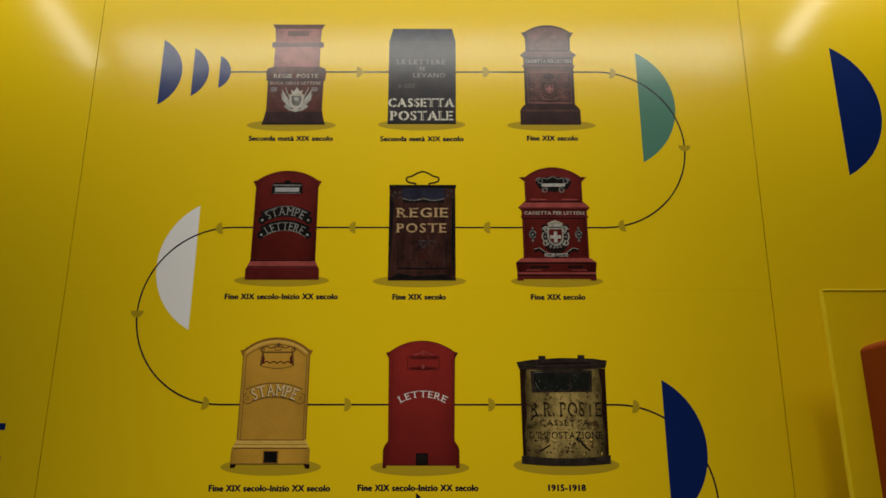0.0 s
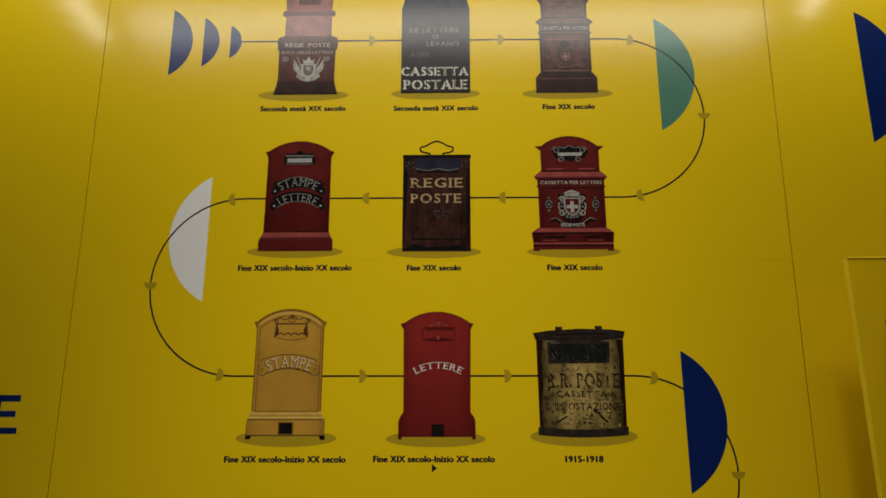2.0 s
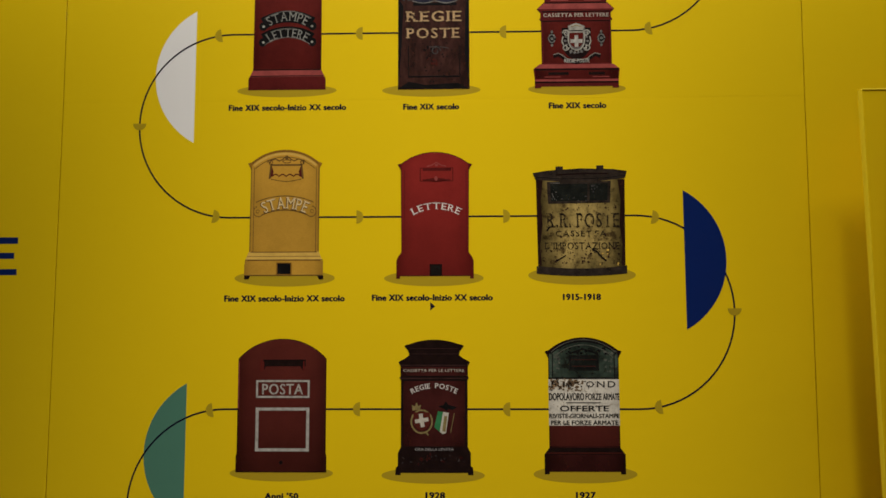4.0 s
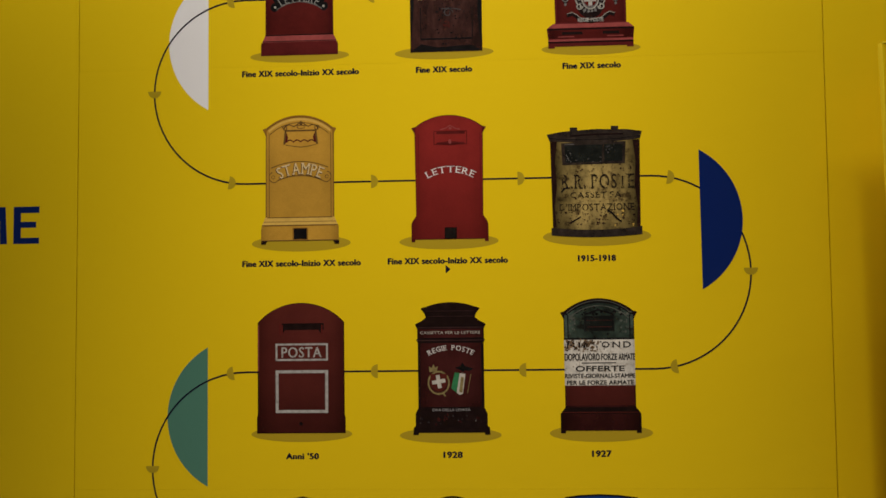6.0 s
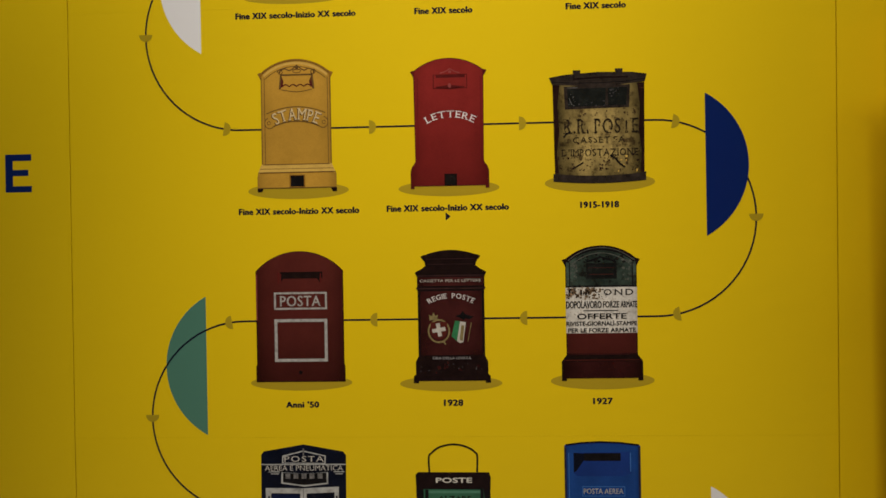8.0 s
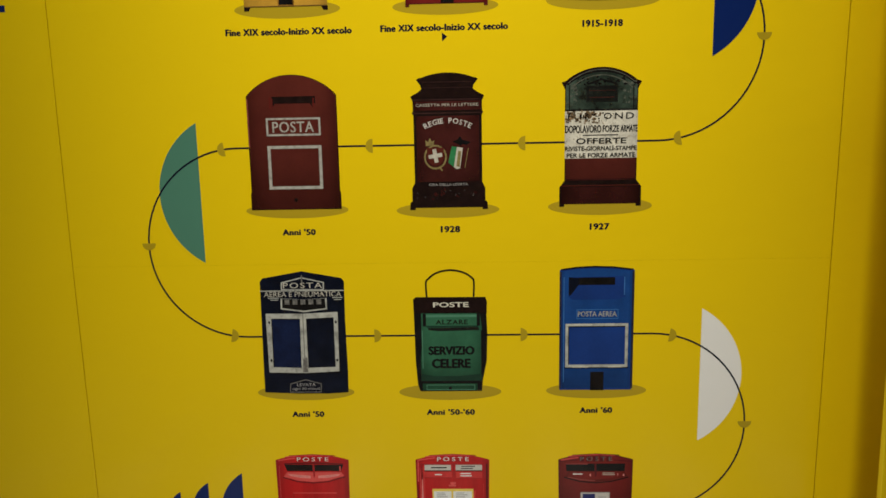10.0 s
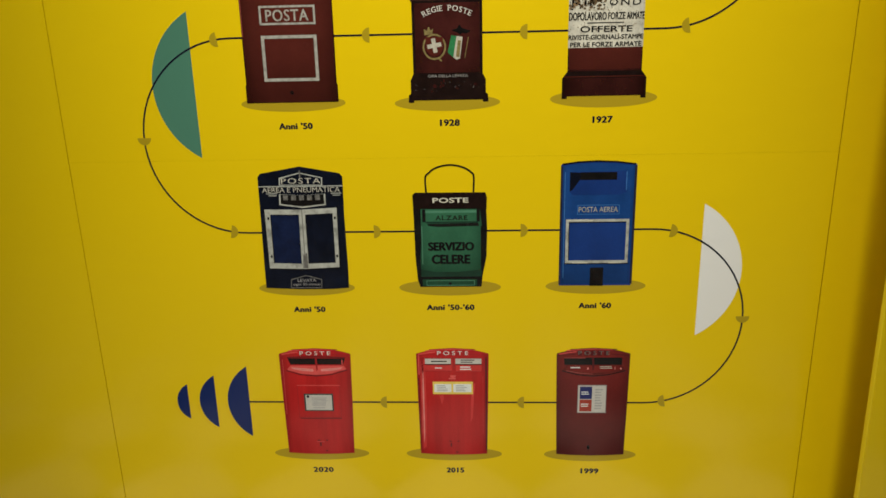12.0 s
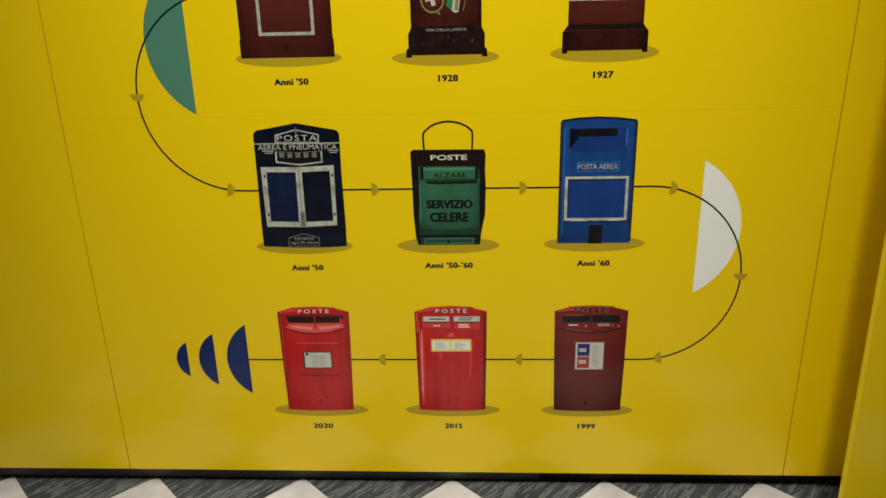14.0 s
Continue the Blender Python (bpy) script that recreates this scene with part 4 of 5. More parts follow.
    bits(ob, "ribbon_edge", [ribbon([(-57, 84), (-44, 88), (-34, 82), (-24, 74), (1, 68.5), (27, 74), (37, 82), (47, 88), (60, 84)], 1.4)], 6.8, GREY_SILVER)
    words(ob, "REGIE POSTE", -30, 64, 32, 73, SILVER, 0.03)
    for s in (-1, 1):
        cx = 1.5 + s * 61.5
        bits(ob, "side_boss", [[(cx, 145), (cx + 11, 125), (cx, 105), (cx - 11, 125)]], 5, BLACKISH)
        bits(ob, "side_boss_relief", [ribbon(oval(cx, 125, 8, 10, 16), 3), oval(cx, 125, 4, 4, 10), oval(cx, 142, 3, 4, 8), oval(cx, 108, 3, 4, 8)], 5.6, STEEL)


def print_ochre():
    ob = mailbox(-500.5, 1635.5, 1.010, 1.008, "ochre yellow mailbox print with curved relief name plate", 121, 20, 3)
    arched_box(ob, 83, 272, 312, 8, 95, 38, OCHRE_DARK, OCHRE, 1, 4)
    bits(ob, "arch_moulding", [ribbon([(x, z - 9) for x, z in arc_top(76, 282, 311)], 5)], 4.4, OCHRE_LIGHT)
    bits(ob, "arch_groove", [ribbon([(x, z - 15) for x, z in arc_top(73, 280, 309)], 1.8), ribbon([(x, z - 5) for x, z in arc_top(80, 283, 312)], 1.4)], 4.8, OCHRE_SHADE)
    bits(ob, "side_groove", [rect(-75.5, 62, -74, 268), rect(76, 62, 77.5, 268)], 4.6, OCHRE_SHADE)
    bits(ob, "plinth_moulding", [mirrored([(93, 42), (84, 62)])], 4.4, OCHRE_LIGHT)
    bits(ob, "plinth_groove", [rect(-80, 60, 80, 62), rect(-88, 50, 88, 51.2), rect(-93, 41, 94, 43)], 5, OCHRE_SHADE)
    bits(ob, "plinth", [rect(-94, 5, 95, 40)], 4.4, OCHRE)
    bits(ob, "edge_groove", [rect(-83, 62, -81.5, 268), rect(83, 62, 84.5, 268), rect(-94, 4, 95, 6)], 5, OCHRE_SHADE)
    bits(ob, "foot", [[(-95, 5), (-95, -4), (-84, -4), (-80, 5)], [(96, 4), (96, -5), (86, -5), (81, 4)]], 4, ESPRESSO)
    slot = bits(ob, "slot_frame", [[(-40, 240), (-36, 276), (42, 276), (46, 240), (41, 240), (38, 272), (-32, 272), (-35, 240)]], 5.4, OCHRE_SHADE)
    bits(slot, "slot_flap", [[(-32, 248)] + [(-32 + 70 * i / 12, 247 + 5 * abs(math.sin(radians(60 * i)))) for i in range(13)] + [(37, 271), (-31, 271)]], 5, OCHRE)
    bits(slot, "slot_side", [[(-36, 243), (-32, 270), (-28, 258), (-30, 246)], [(42, 243), (38, 270), (33, 258), (36, 246)]], 5.7, BROWN_RED)
    # Brown ribbon printed as the shadow under the scalloped flap.
    bits(slot, "slot_underside", [ribbon([(-32 + 70 * i / 24, 246 + 5 * abs(math.sin(radians(30 * i)))) for i in range(25)], 3)], 5.8, BROWN_RED)
    bits(slot, "slot_sill", [ribbon([(-34, 239), (-12, 235), (4, 233), (20, 235), (40, 239)], 1.8)], 5.4, OCHRE_SHADE)
    bits(ob, "slot_crest", [ribbon([(-39, 276), (-34, 286), (-24, 289), (-14, 284), (-6, 288), (4, 297), (14, 288), (22, 284), (32, 289), (42, 286), (46, 276)], 3), ribbon(scroll(-36, 280, 7, 1.2, -1), 2.2), ribbon(scroll(43, 280, 7, 1.2, 1), 2.2), ribbon(oval(4, 283, 10, 4, 16), 2), oval(4, 291, 4, 4, 12)], 5.4, OCHRE_SHADE)
    bits(ob, "plate_end", [oval(-63, 160, 13, 14, 20), oval(65, 160, 13, 14, 20)], 4.7, OCHRE_SHADE)
    plate = bits(ob, "name_plate", [arched_plate(63, 146, 16, 37)], 4.8, OCHRE_SHADE)
    bits(ob, "plate_end", [oval(-63, 160, 11, 12, 20), oval(65, 160, 11, 12, 20)], 5.3, OCHRE)
    bits(plate, "plate_face", [arched_plate(64, 148.5, 16, 32)], 5.6, OCHRE)
    bits(ob, "plate_end_ring", [ribbon(oval(-65, 160, 4, 4, 14), 1.5), ribbon(oval(67, 160, 4, 4, 14), 1.5)], 6, OCHRE_SHADE)
    # The darker offset copy is the raised letters' shade, printed behind them.
    words(plate, "STAMPE", -54, 150.5, 56, 179, OCHRE_SHADE, 0.05, 15, 6.4, serif=True)
    words(plate, "STAMPE", -53, 152, 57, 180, STAMPE_PALE, 0.0, 15, 7, serif=True)
    lock = bits(ob, "lock_frame", [rect(-18, 6, 20, 36)], 5, OCHRE_DARK)
    bits(lock, "lock_hole", [rect(-15, 8, 17, 34)], 5.6, BLACKISH)


def print_scarlet_lettere():
    ob = mailbox(-132.7, 1634, 0.995, 1.002, "plain dark scarlet mailbox print with white curved word", 121, 19, -3)
    # Deeper red body: edge shade and thickness round the front.
    bits(ob, "body", [mirrored([(85, 3), (85, -3), (94, -3), (94, 40), (90, 50), (84, 58), (82, 62), (84, 262), (87, 268), (92, 276), (86, 278)], arc_top(82, 279, 307))], 3, RED_DEEP)
    bits(ob, "front", [mirrored([(92, 5), (92, 40), (88, 50), (81, 62), (82, 266), (82, 275)], arc_top(80, 277, 305))], 3.6, SCARLET)
    bits(ob, "slot_relief", ring(-37, 234, 45, 268, 2), 4.6, RED_DEEP)
    # Deeper red shapes are shadow in the slot, put into the colour.
    bits(ob, "slot_underside", [rect(-30, 260, 40, 266), [(-30, 236), (4, 232), (38, 236), (38, 239), (4, 243), (-30, 239)]], 4.6, RED_DEEP)
    bits(ob, "slot_ornament", [oval(3, 241, 4, 6, 10), ribbon([(-20, 271), (-8, 274), (4, 281), (16, 274), (28, 271)], 2.5), oval(4, 274, 4, 3, 10)], 5, RED_PALE)
    words(ob, "LETTERE", -57, 149, 63, 165, WHITE_INK, 0.0, 17, serif=True)
    bits(ob, "side_groove", [rect(-75, 64, -74, 262), rect(76, 64, 77, 262)], 4.2, RED_DEEP)
    lock = bits(ob, "lock_plate", [rect(-13, 4, 17, 32)], 5, ESPRESSO)
    bits(lock, "lock_hole", ring(-8, 8, 12, 27, 3) + [rect(-1, 13, 5, 19)], 5.6, GREEN_BLACK)


def print_stained_oval():
    ob = mailbox(220.5, 1640, 0.985, 0.997, "stained cream oval tin mailbox print with black rims", 131, 23)
    bits(ob, "body", [mirrored([(106, 4), (109, 232)])], 3, CREAM_OLD)
    for s in (-1, 1):
        # Stains along the side that also put the tin's side shade into colour.
        bits(ob, "side_stain", [[(s * 109, 232), (s * 92, 230), (s * 98, 180), (s * 94, 120), (s * 101, 70), (s * 97, 22), (s * 106, 20)]], 3.6, RUST)
    low = [(x, -4 - 0 + 6 * (x / 112) ** 2) for x in range(-110, 111, 20)]
    bits(ob, "bottom_ring", [low + [(110, 22)] + [(x, 14 + 7 * (x / 112) ** 2) for x in range(100, -101, -20)] + [(-110, 20)]], 4, LID_BROWN)
    lid = bits(ob, "lid", [[(-110, 231), (-40, 226), (40, 227), (110, 234), (115, 252), (80, 257), (0, 259), (-80, 254), (-117, 248)]], 4, LID_BROWN)
    bits(lid, "lid_band", [ribbon([(-60, 243), (0, 246), (70, 246)], 4)], 4.6, ESPRESSO)
    bits(lid, "lid_tab", [rect(-60, 252, -42, 264), rect(40, 253, 58, 266)], 4.4, LID_BROWN)
    slot = bits(ob, "slot_panel", [[(-80, 172), (72, 174), (75, 228), (-82, 226)]], 4.6, LID_BROWN)
    bits(lid, "lid_line", [ribbon([(-112, 238), (-60, 234), (0, 233), (60, 235), (112, 241)], 1.6)], 4.8, BLACKISH)
    bits(slot, "slot_flap", [[(-72, 178), (16, 179), (18, 221), (-74, 220)]], 5.2, GREEN_BLACK)
    bits(slot, "slot_flap", [[(22, 179), (66, 180), (68, 222), (23, 221)]], 5.2, GREEN_BLACK)
    flecks(ob, -70, 180, -52, 208, 9, 2.2, 5.8, STEEL, 8)
    flecks(ob, 24, 200, 50, 222, 12, 3.0, 5.8, STEEL_DARK, 18)
    flecks(ob, -66, 178, 64, 190, 12, 2.4, 5.8, STEEL_DARK, 19)
    # Steel-coloured lines paint a gleam on the slot panel.
    bits(slot, "slot_light_line", [rect(-74, 222, -50, 223.5), ribbon([(-70, 198), (-64, 184)], 1.4)], 5.8, STEEL)
    words(ob, "R.R. POSTE", -84, 114, 94, 149, STENCIL_DARK, 0.01, serif=True)
    words(ob, "CASSETTA", -62, 92, 62, 106, STENCIL_DARK, 0.015, serif=True)
    words(ob, "D'IMPOSTAZIONE", -90, 61, 92, 78, STENCIL_DARK, 0.015, serif=True)
    flecks(ob, -95, 24, 95, 170, 40, 5, 7.8, CREAM_OLD, 11)
    flecks(ob, -88, 110, 96, 148, 22, 5.5, 7.8, CREAM_OLD, 41)
    flecks(ob, -88, 60, 90, 106, 26, 4, 7.8, CREAM_OLD, 42)
    flecks(ob, -92, 54, 96, 150, 54, 1.6, 8.25, STENCIL, 43)
    flecks(ob, 0, 28, 100, 70, 34, 3.2, 8.0, RUST, 44)
    flecks(ob, -100, 24, -20, 60, 26, 2.6, 8.0, RUST, 46)
    flecks(ob, -100, 150, 100, 172, 24, 2.4, 8.0, RUST, 45)
    flecks(ob, -98, 24, 98, 168, 80, 2.6, 8.2, RUST, 12)
    flecks(ob, -100, 20, 100, 60, 50, 1.8, 8.3, RUST, 13)
    flecks(ob, 40, 22, 90, 60, 8, 3.4, 8.4, OCHRE_LIGHT, 47)
    bits(ob, "scratch", [ribbon([(26, 62), (38, 54), (48, 42), (60, 33)], 4), ribbon([(-84, 106), (-78, 114), (-68, 118)], 3.5), ribbon([(-62, 32), (-52, 38), (-38, 46)], 3)], 8.4, BLACKISH)


def print_posta():
    ob = mailbox(-499.2, 1173.5, 1.0025, 0.995, "brown red mailbox print with silver framed word and panel", 123, 19, 1)
    # Darker body rim puts edge shade into the colour.
    bits(ob, "body", [mirrored([(108, 0), (108, 38), (106, 44), (106, 266)], arc_top(106, 268, 316, 24))], 3, MAHOGANY)
    bits(ob, "front", [mirrored([(106, 2), (106, 38), (103.5, 44), (104, 264)], arc_top(104, 268, 313.5, 24))], 3.6, BROWN_RED)
    # Gleam on the left edge, painted as a pale red line.
    bits(ob, "edge_light_line", [rect(-105, 150, -103, 262)], 4.2, RED_PALE)
    hood = bits(ob, "slot_hood", [rect(-46, 250, 56, 266)], 5, ESPRESSO)
    bits(hood, "slot_side", [rect(-52, 238, -49, 265), rect(-46, 240, -44, 262), rect(50, 240, 53, 262)], 5.4, RED_OLD)
    bits(hood, "slot_opening", [[(-44, 252), (-44, 242), (-38, 252)], [(48, 252), (50, 240), (42, 252)]], 5.4, ESPRESSO)
    plate = bits(ob, "name_frame", ring(-62, 175, 66, 217, 4.5), 6, SILVER)
    words(plate, "POSTA", -47, 183, 50, 208, SILVER, 0.02, 0, 6, 1.1)
    bits(ob, "panel_frame", ring(-62, 49, 66, 152, 7), 6, SILVER)
    bits(ob, "lock", [oval(0, 23, 4.5, 4.5, 14)], 5, ESPRESSO)


def print_1928():
    ob = mailbox(-135.2, 1169, 0.9925, 0.990, "dark brown pillar mailbox print with two coats of arms", 123, 19, -3)
    bits(ob, "body", [mirrored([(80, 4), (80, -1), (93, -1), (92, 16), (87, 20), (87, 50), (80, 64), (80, 222), (84, 228), (81, 231), (81, 255), (86, 265), (82, 268), (70, 274), (60, 282), (62, 291), (72, 304), (66, 307)], arc_top(60, 308, 319))], 3, ESPRESSO)
    bits(ob, "main_panel", [rect(-74, 66, 74, 220)], 3.8, MAHOGANY)
    bits(ob, "frieze", [rect(-78, 233, 78, 254)], 3.8, MAHOGANY)
    bits(ob, "cornice", [rect(-82, 256, 82, 259), rect(-82, 225, 82, 228)], 4.2, BRONZE_DARK)
    bits(ob, "cap_edge", [rect(-56, 284, 56, 285.5), rect(-58, 297, 58, 298.5)], 4.0, BRONZE_DARK)
    bits(ob, "plinth", [rect(-84, 20, 84, 48)], 4.0, ESPRESSO)
    flecks(ob, -78, 22, 78, 47, 10, 5.5, 4.6, MAHOGANY, 20)
    flecks(ob, -76, 26, -50, 42, 5, 1.6, 5, STEEL_DARK, 21)
    flecks(ob, 52, 30, 72, 44, 4, 1.6, 5, STEEL, 22)
    flecks(ob, -44, 24, 44, 46, 9, 2.0, 5, STEEL_DARK, 23)
    words(ob, "CASSETTA PER LE LETTERE", -74, 242, 72, 248.5, IVORY, 0.0)
    words(ob, "REGIE  POSTE", -56, 188, 56, 200, WHITE_INK, 0.0, 15, serif=True)
    words(ob, "ORA DELLA LEVATA", -46, 56, 46, 62, GREY_INK, 0.02)
    bits(ob, "wreath", [ribbon(oval(-30, 124, 25, 27, 24) + oval(-30, 124, 25, 27, 24)[:1], 4)], 5, STENCIL_GOLD)
    bits(ob, "shield", [shield_shape(-30, 146, 20, 42)], 5.6, BROWN_RED)
    bits(ob, "cross", [cross_shape(-30, 127, 16, 4.6, 10)], 6.2, IVORY)
    bits(ob, "crown", [[(-52, 150), (-34, 152), (-32, 164), (-38, 160), (-42, 169), (-47, 160), (-53, 164)]], 5.6, STENCIL_GOLD)
    bits(ob, "tassel", [ribbon([(-30, 98), (-20, 99), (-14, 92)], 3.5)], 5.6, STENCIL_GOLD)
    bits(ob, "shield", [[(0, 110), (9, 150), (48, 144), (39, 98), (20, 95)]], 5.6, MAHOGANY)
    bits(ob, "shield_stripe", [[(0, 111), (9, 149), (21, 147), (13, 100)]], 6.2, FLAG_GREEN)
    bits(ob, "shield_stripe", [[(13, 100), (21, 147), (35, 145), (28, 97), (20, 95)]], 6.2, IVORY)
    bits(ob, "fasces", [[(19, 102), (24, 138), (31, 137), (27, 100)]], 6.8, STENCIL_GOLD)
    bits(ob, "shield_edge", [ribbon([(39, 98), (48, 144)], 1.5)], 6.4, STENCIL_GOLD)
    bits(ob, "eagle", [[(10, 160), (22, 164), (28, 172), (34, 164), (54, 158), (44, 152), (34, 154), (30, 150), (22, 155)]], 6, BLACKISH)


def print_tricolour():
    ob = mailbox(219.5, 1172.5, 0.980, 0.985, "green, white and red mailbox print with black lettering", 124, 21)
    arched_box(ob, 85, 282, 322, 8, 97, 50, ESPRESSO, MAHOGANY, 0, -2)
    bits(ob, "plinth", [rect(-93, 4, 93, 44)], 4.2, MAHOGANY)
    bits(ob, "plinth_moulding", [rect(-92, 46, 92, 49)], 4.6, BROWN_RED)
    bits(ob, "red_field", [rect(-83, 64, 83, 112)], 4.2, BROWN_RED)
    bits(ob, "white_field", [rect(-85, 112, 85, 222)], 4.2, CHALK)
    bits(ob, "green_field", [mirrored([(83, 222), (83, 281)], arc_top(80, 285, 315))], 4.2, GREEN_OLD)
    bits(ob, "arch_moulding", [ribbon([(x, z - 7) for x, z in arc_top(80, 290, 320)], 5)], 4.8, BLACKISH)
    bits(ob, "arch_light_line", [ribbon([(x * 0.97, z - 3.5) for x, z in arc_top(80, 290, 320)], 1.6)], 5.2, GREEN_GREY)
    bits(ob, "arch_light_line", [ribbon([(x * 0.9, z - 16) for x, z in arc_top(80, 290, 320)], 2)], 5.2, GREEN_GREY)
    bits(ob, "side_groove", [rect(-76, 226, -73.5, 282), rect(73.5, 226, 76, 282), rect(-83, 222, 83, 226)], 5.0, BLACKISH)
    flecks(ob, -60, 278, 60, 300, 40, 5, 4.7, BLACKISH, 51)
    flecks(ob, -70, 228, 70, 300, 26, 3, 4.75, GREEN_OLD, 52)
    flecks(ob, -78, 236, -52, 290, 26, 4, 4.8, GREEN_GREY, 31)
    flecks(ob, 52, 240, 78, 290, 24, 4, 4.8, GREEN_GREY, 32)
    bits(ob, "slot_relief", ring(-33, 246, 35, 277, 3), 5.2, BLACKISH)
    bits(ob, "slot_relief", [rect(-36, 242, 38, 280)], 5.1, GREEN_BLACK)
    bits(ob, "slot_line", [rect(-28, 252, 30, 253.5), rect(-30, 268, 32, 269)], 5.6, MAHOGANY)
    bits(ob, "slot_relief", [ribbon([(-34, 283), (0, 294), (36, 283)], 4)], 5.3, BLACKISH)
    words(ob, "DOPOLAVORO", -84, 172, 0, 189, BLACKISH, 0.03)
    words(ob, "FORZE", 4, 173, 42, 188, BLACKISH, 0.03)
    words(ob, "ARMATE", 46, 173, 85, 188, BLACKISH, 0.03)
    for x0, ch in ((6, "O"), (32, "N"), (58, "D")):
        words(ob, ch, x0, 203, x0 + 18, 217, BLACKISH, 0.02)
    words(ob, "RIF", -78, 203, -22, 217, BLACKISH, 0.03)
    flecks(ob, -84, 194, 0, 221, 60, 4.5, 8.0, SMUDGE, 33)
    flecks(ob, -84, 196, 30, 221, 44, 2.2, 8.3, BLACKISH, 35)
    flecks(ob, -84, 114, 84, 200, 60, 1.6, 8.3, SMUDGE, 36)
    bits(ob, "rule", [rect(-43, 165, 40, 167)], 7, BLACK_INK)
    words(ob, "OFFERTE", -58, 146, 59, 159, BLACK_INK, 0.045)
    words(ob, "RIVISTE-GIORNALI-STAMPE", -84, 130, 84, 140, BLACK_INK, 0.045)
    words(ob, "PER LE FORZE ARMATE", -80, 114, 81, 124, BLACK_INK, 0.045)


def print_pneumatic():
    ob = mailbox(-498, 717.5, 0.9775, 0.970, "midnight blue mailbox print with two aluminium framed panes", 124, 21, -2)
    bits(ob, "body", [mirrored([(107, -2), (108, 51), (106, 190), (107, 288), (100, 297)]) [:5] + [(2, 315)] + [(-97, 298), (-104, 289), (-105, 190), (-107, 51), (-107, -1), (-20, -5), (60, -5)]], 3, MIDNIGHT)
    plate = bits(ob, "roof_plate", [[(-52, 268), (56, 267), (57, 287), (1, 300), (-51, 287)]], 5, ALUMINIUM)
    bits(plate, "plate_face", [[(-49, 270), (53, 269), (54, 285), (1, 297), (-48, 285)]], 5.6, MIDNIGHT)
    words(plate, "POSTA", -46, 272, 52, 286, IVORY, 0.0, 0, 7, 1.2)
    bits(ob, "mast", [rect(0, 282, 3, 305)], 6.4, STEEL)
    bits(ob, "name_line", [rect(-104, 264, 106, 266.5), rect(-86, 246, -58, 248), rect(-80, 241, -60, 243), rect(76, 246, 102, 248), rect(80, 241, 98, 243)], 5.6, ALUMINIUM)
    words(ob, "AEREA E PNEUMATICA", -95, 250, 99, 263, IVORY, 0.0)
    flecks(ob, -100, 248, 100, 264, 40, 1.8, 8, MIDNIGHT, 61)
    slot = bits(ob, "slot_frame", [[(-55, 218), (3, 210), (62, 217), (62, 246), (3, 243), (-54, 246)]], 5, ALUMINIUM)
    bits(slot, "slot_panel", [[(-51, 221), (3, 214), (58, 220), (58, 245), (3, 243), (-50, 245)]], 5.6, BLACKISH)
    bits(slot, "slot_grille", [rect(-44 + 20 * i, 230, -32 + 20 * i, 243) for i in range(5)], 6.2, STEEL)
    door = bits(ob, "door_frame", [[(-93, 52), (-2, 50), (86, 54), (88, 210), (0, 206), (-94, 207)]], 5, ALUMINIUM)
    bits(door, "pane", [[(-80, 66), (-10, 64), (-8, 192), (-79, 193)]], 5.6, BLUE_PANE)
    bits(door, "pane", [[(8, 64), (77, 66), (77, 195), (8, 192)]], 5.6, MIDNIGHT)
    bits(door, "centre_post", [[(-2, 52), (0, 52), (1, 206), (-1, 206)]], 5.8, STEEL)
    bits(door, "post_shade", [[(-7, 52), (6, 52), (6, 92), (-5, 88)]], 5.7, STEEL)
    bits(door, "pane_edge", [ribbon([(-79.5, 193), (-80.5, 66)], 2), ribbon([(-79, 193), (-8, 192)], 2), ribbon([(8, 192), (77, 195)], 2), ribbon([(8.5, 192), (8.5, 64)], 2), ribbon([(-95, 50), (-2, 48.5), (88, 52)], 2.4), ribbon([(-94.5, 52), (-95.5, 207)], 2), ribbon([(87.5, 54), (89, 210)], 2)], 6, BLACKISH)
    bits(door, "rivet", [oval(x, z, 2.6, 4, 10) for x in (-86, 82) for z in (84, 184)], 5.8, BLACKISH)
    time = bits(ob, "time_plate", [[(-43, -2), (38, -2), (39, 22), (-1, 33), (-41, 22)]], 5, STEEL)
    bits(time, "plate_face", [[(-41, 0), (36, 0), (37, 20), (-1, 31), (-39, 20)]], 5.6, MIDNIGHT)
    words(time, "LEVATA", -24, 15, 24, 23, GREY_INK, 0.01)
    words(time, "ogni 30 minuti", -36, 3, 34, 12, GREY_INK, 0.01)


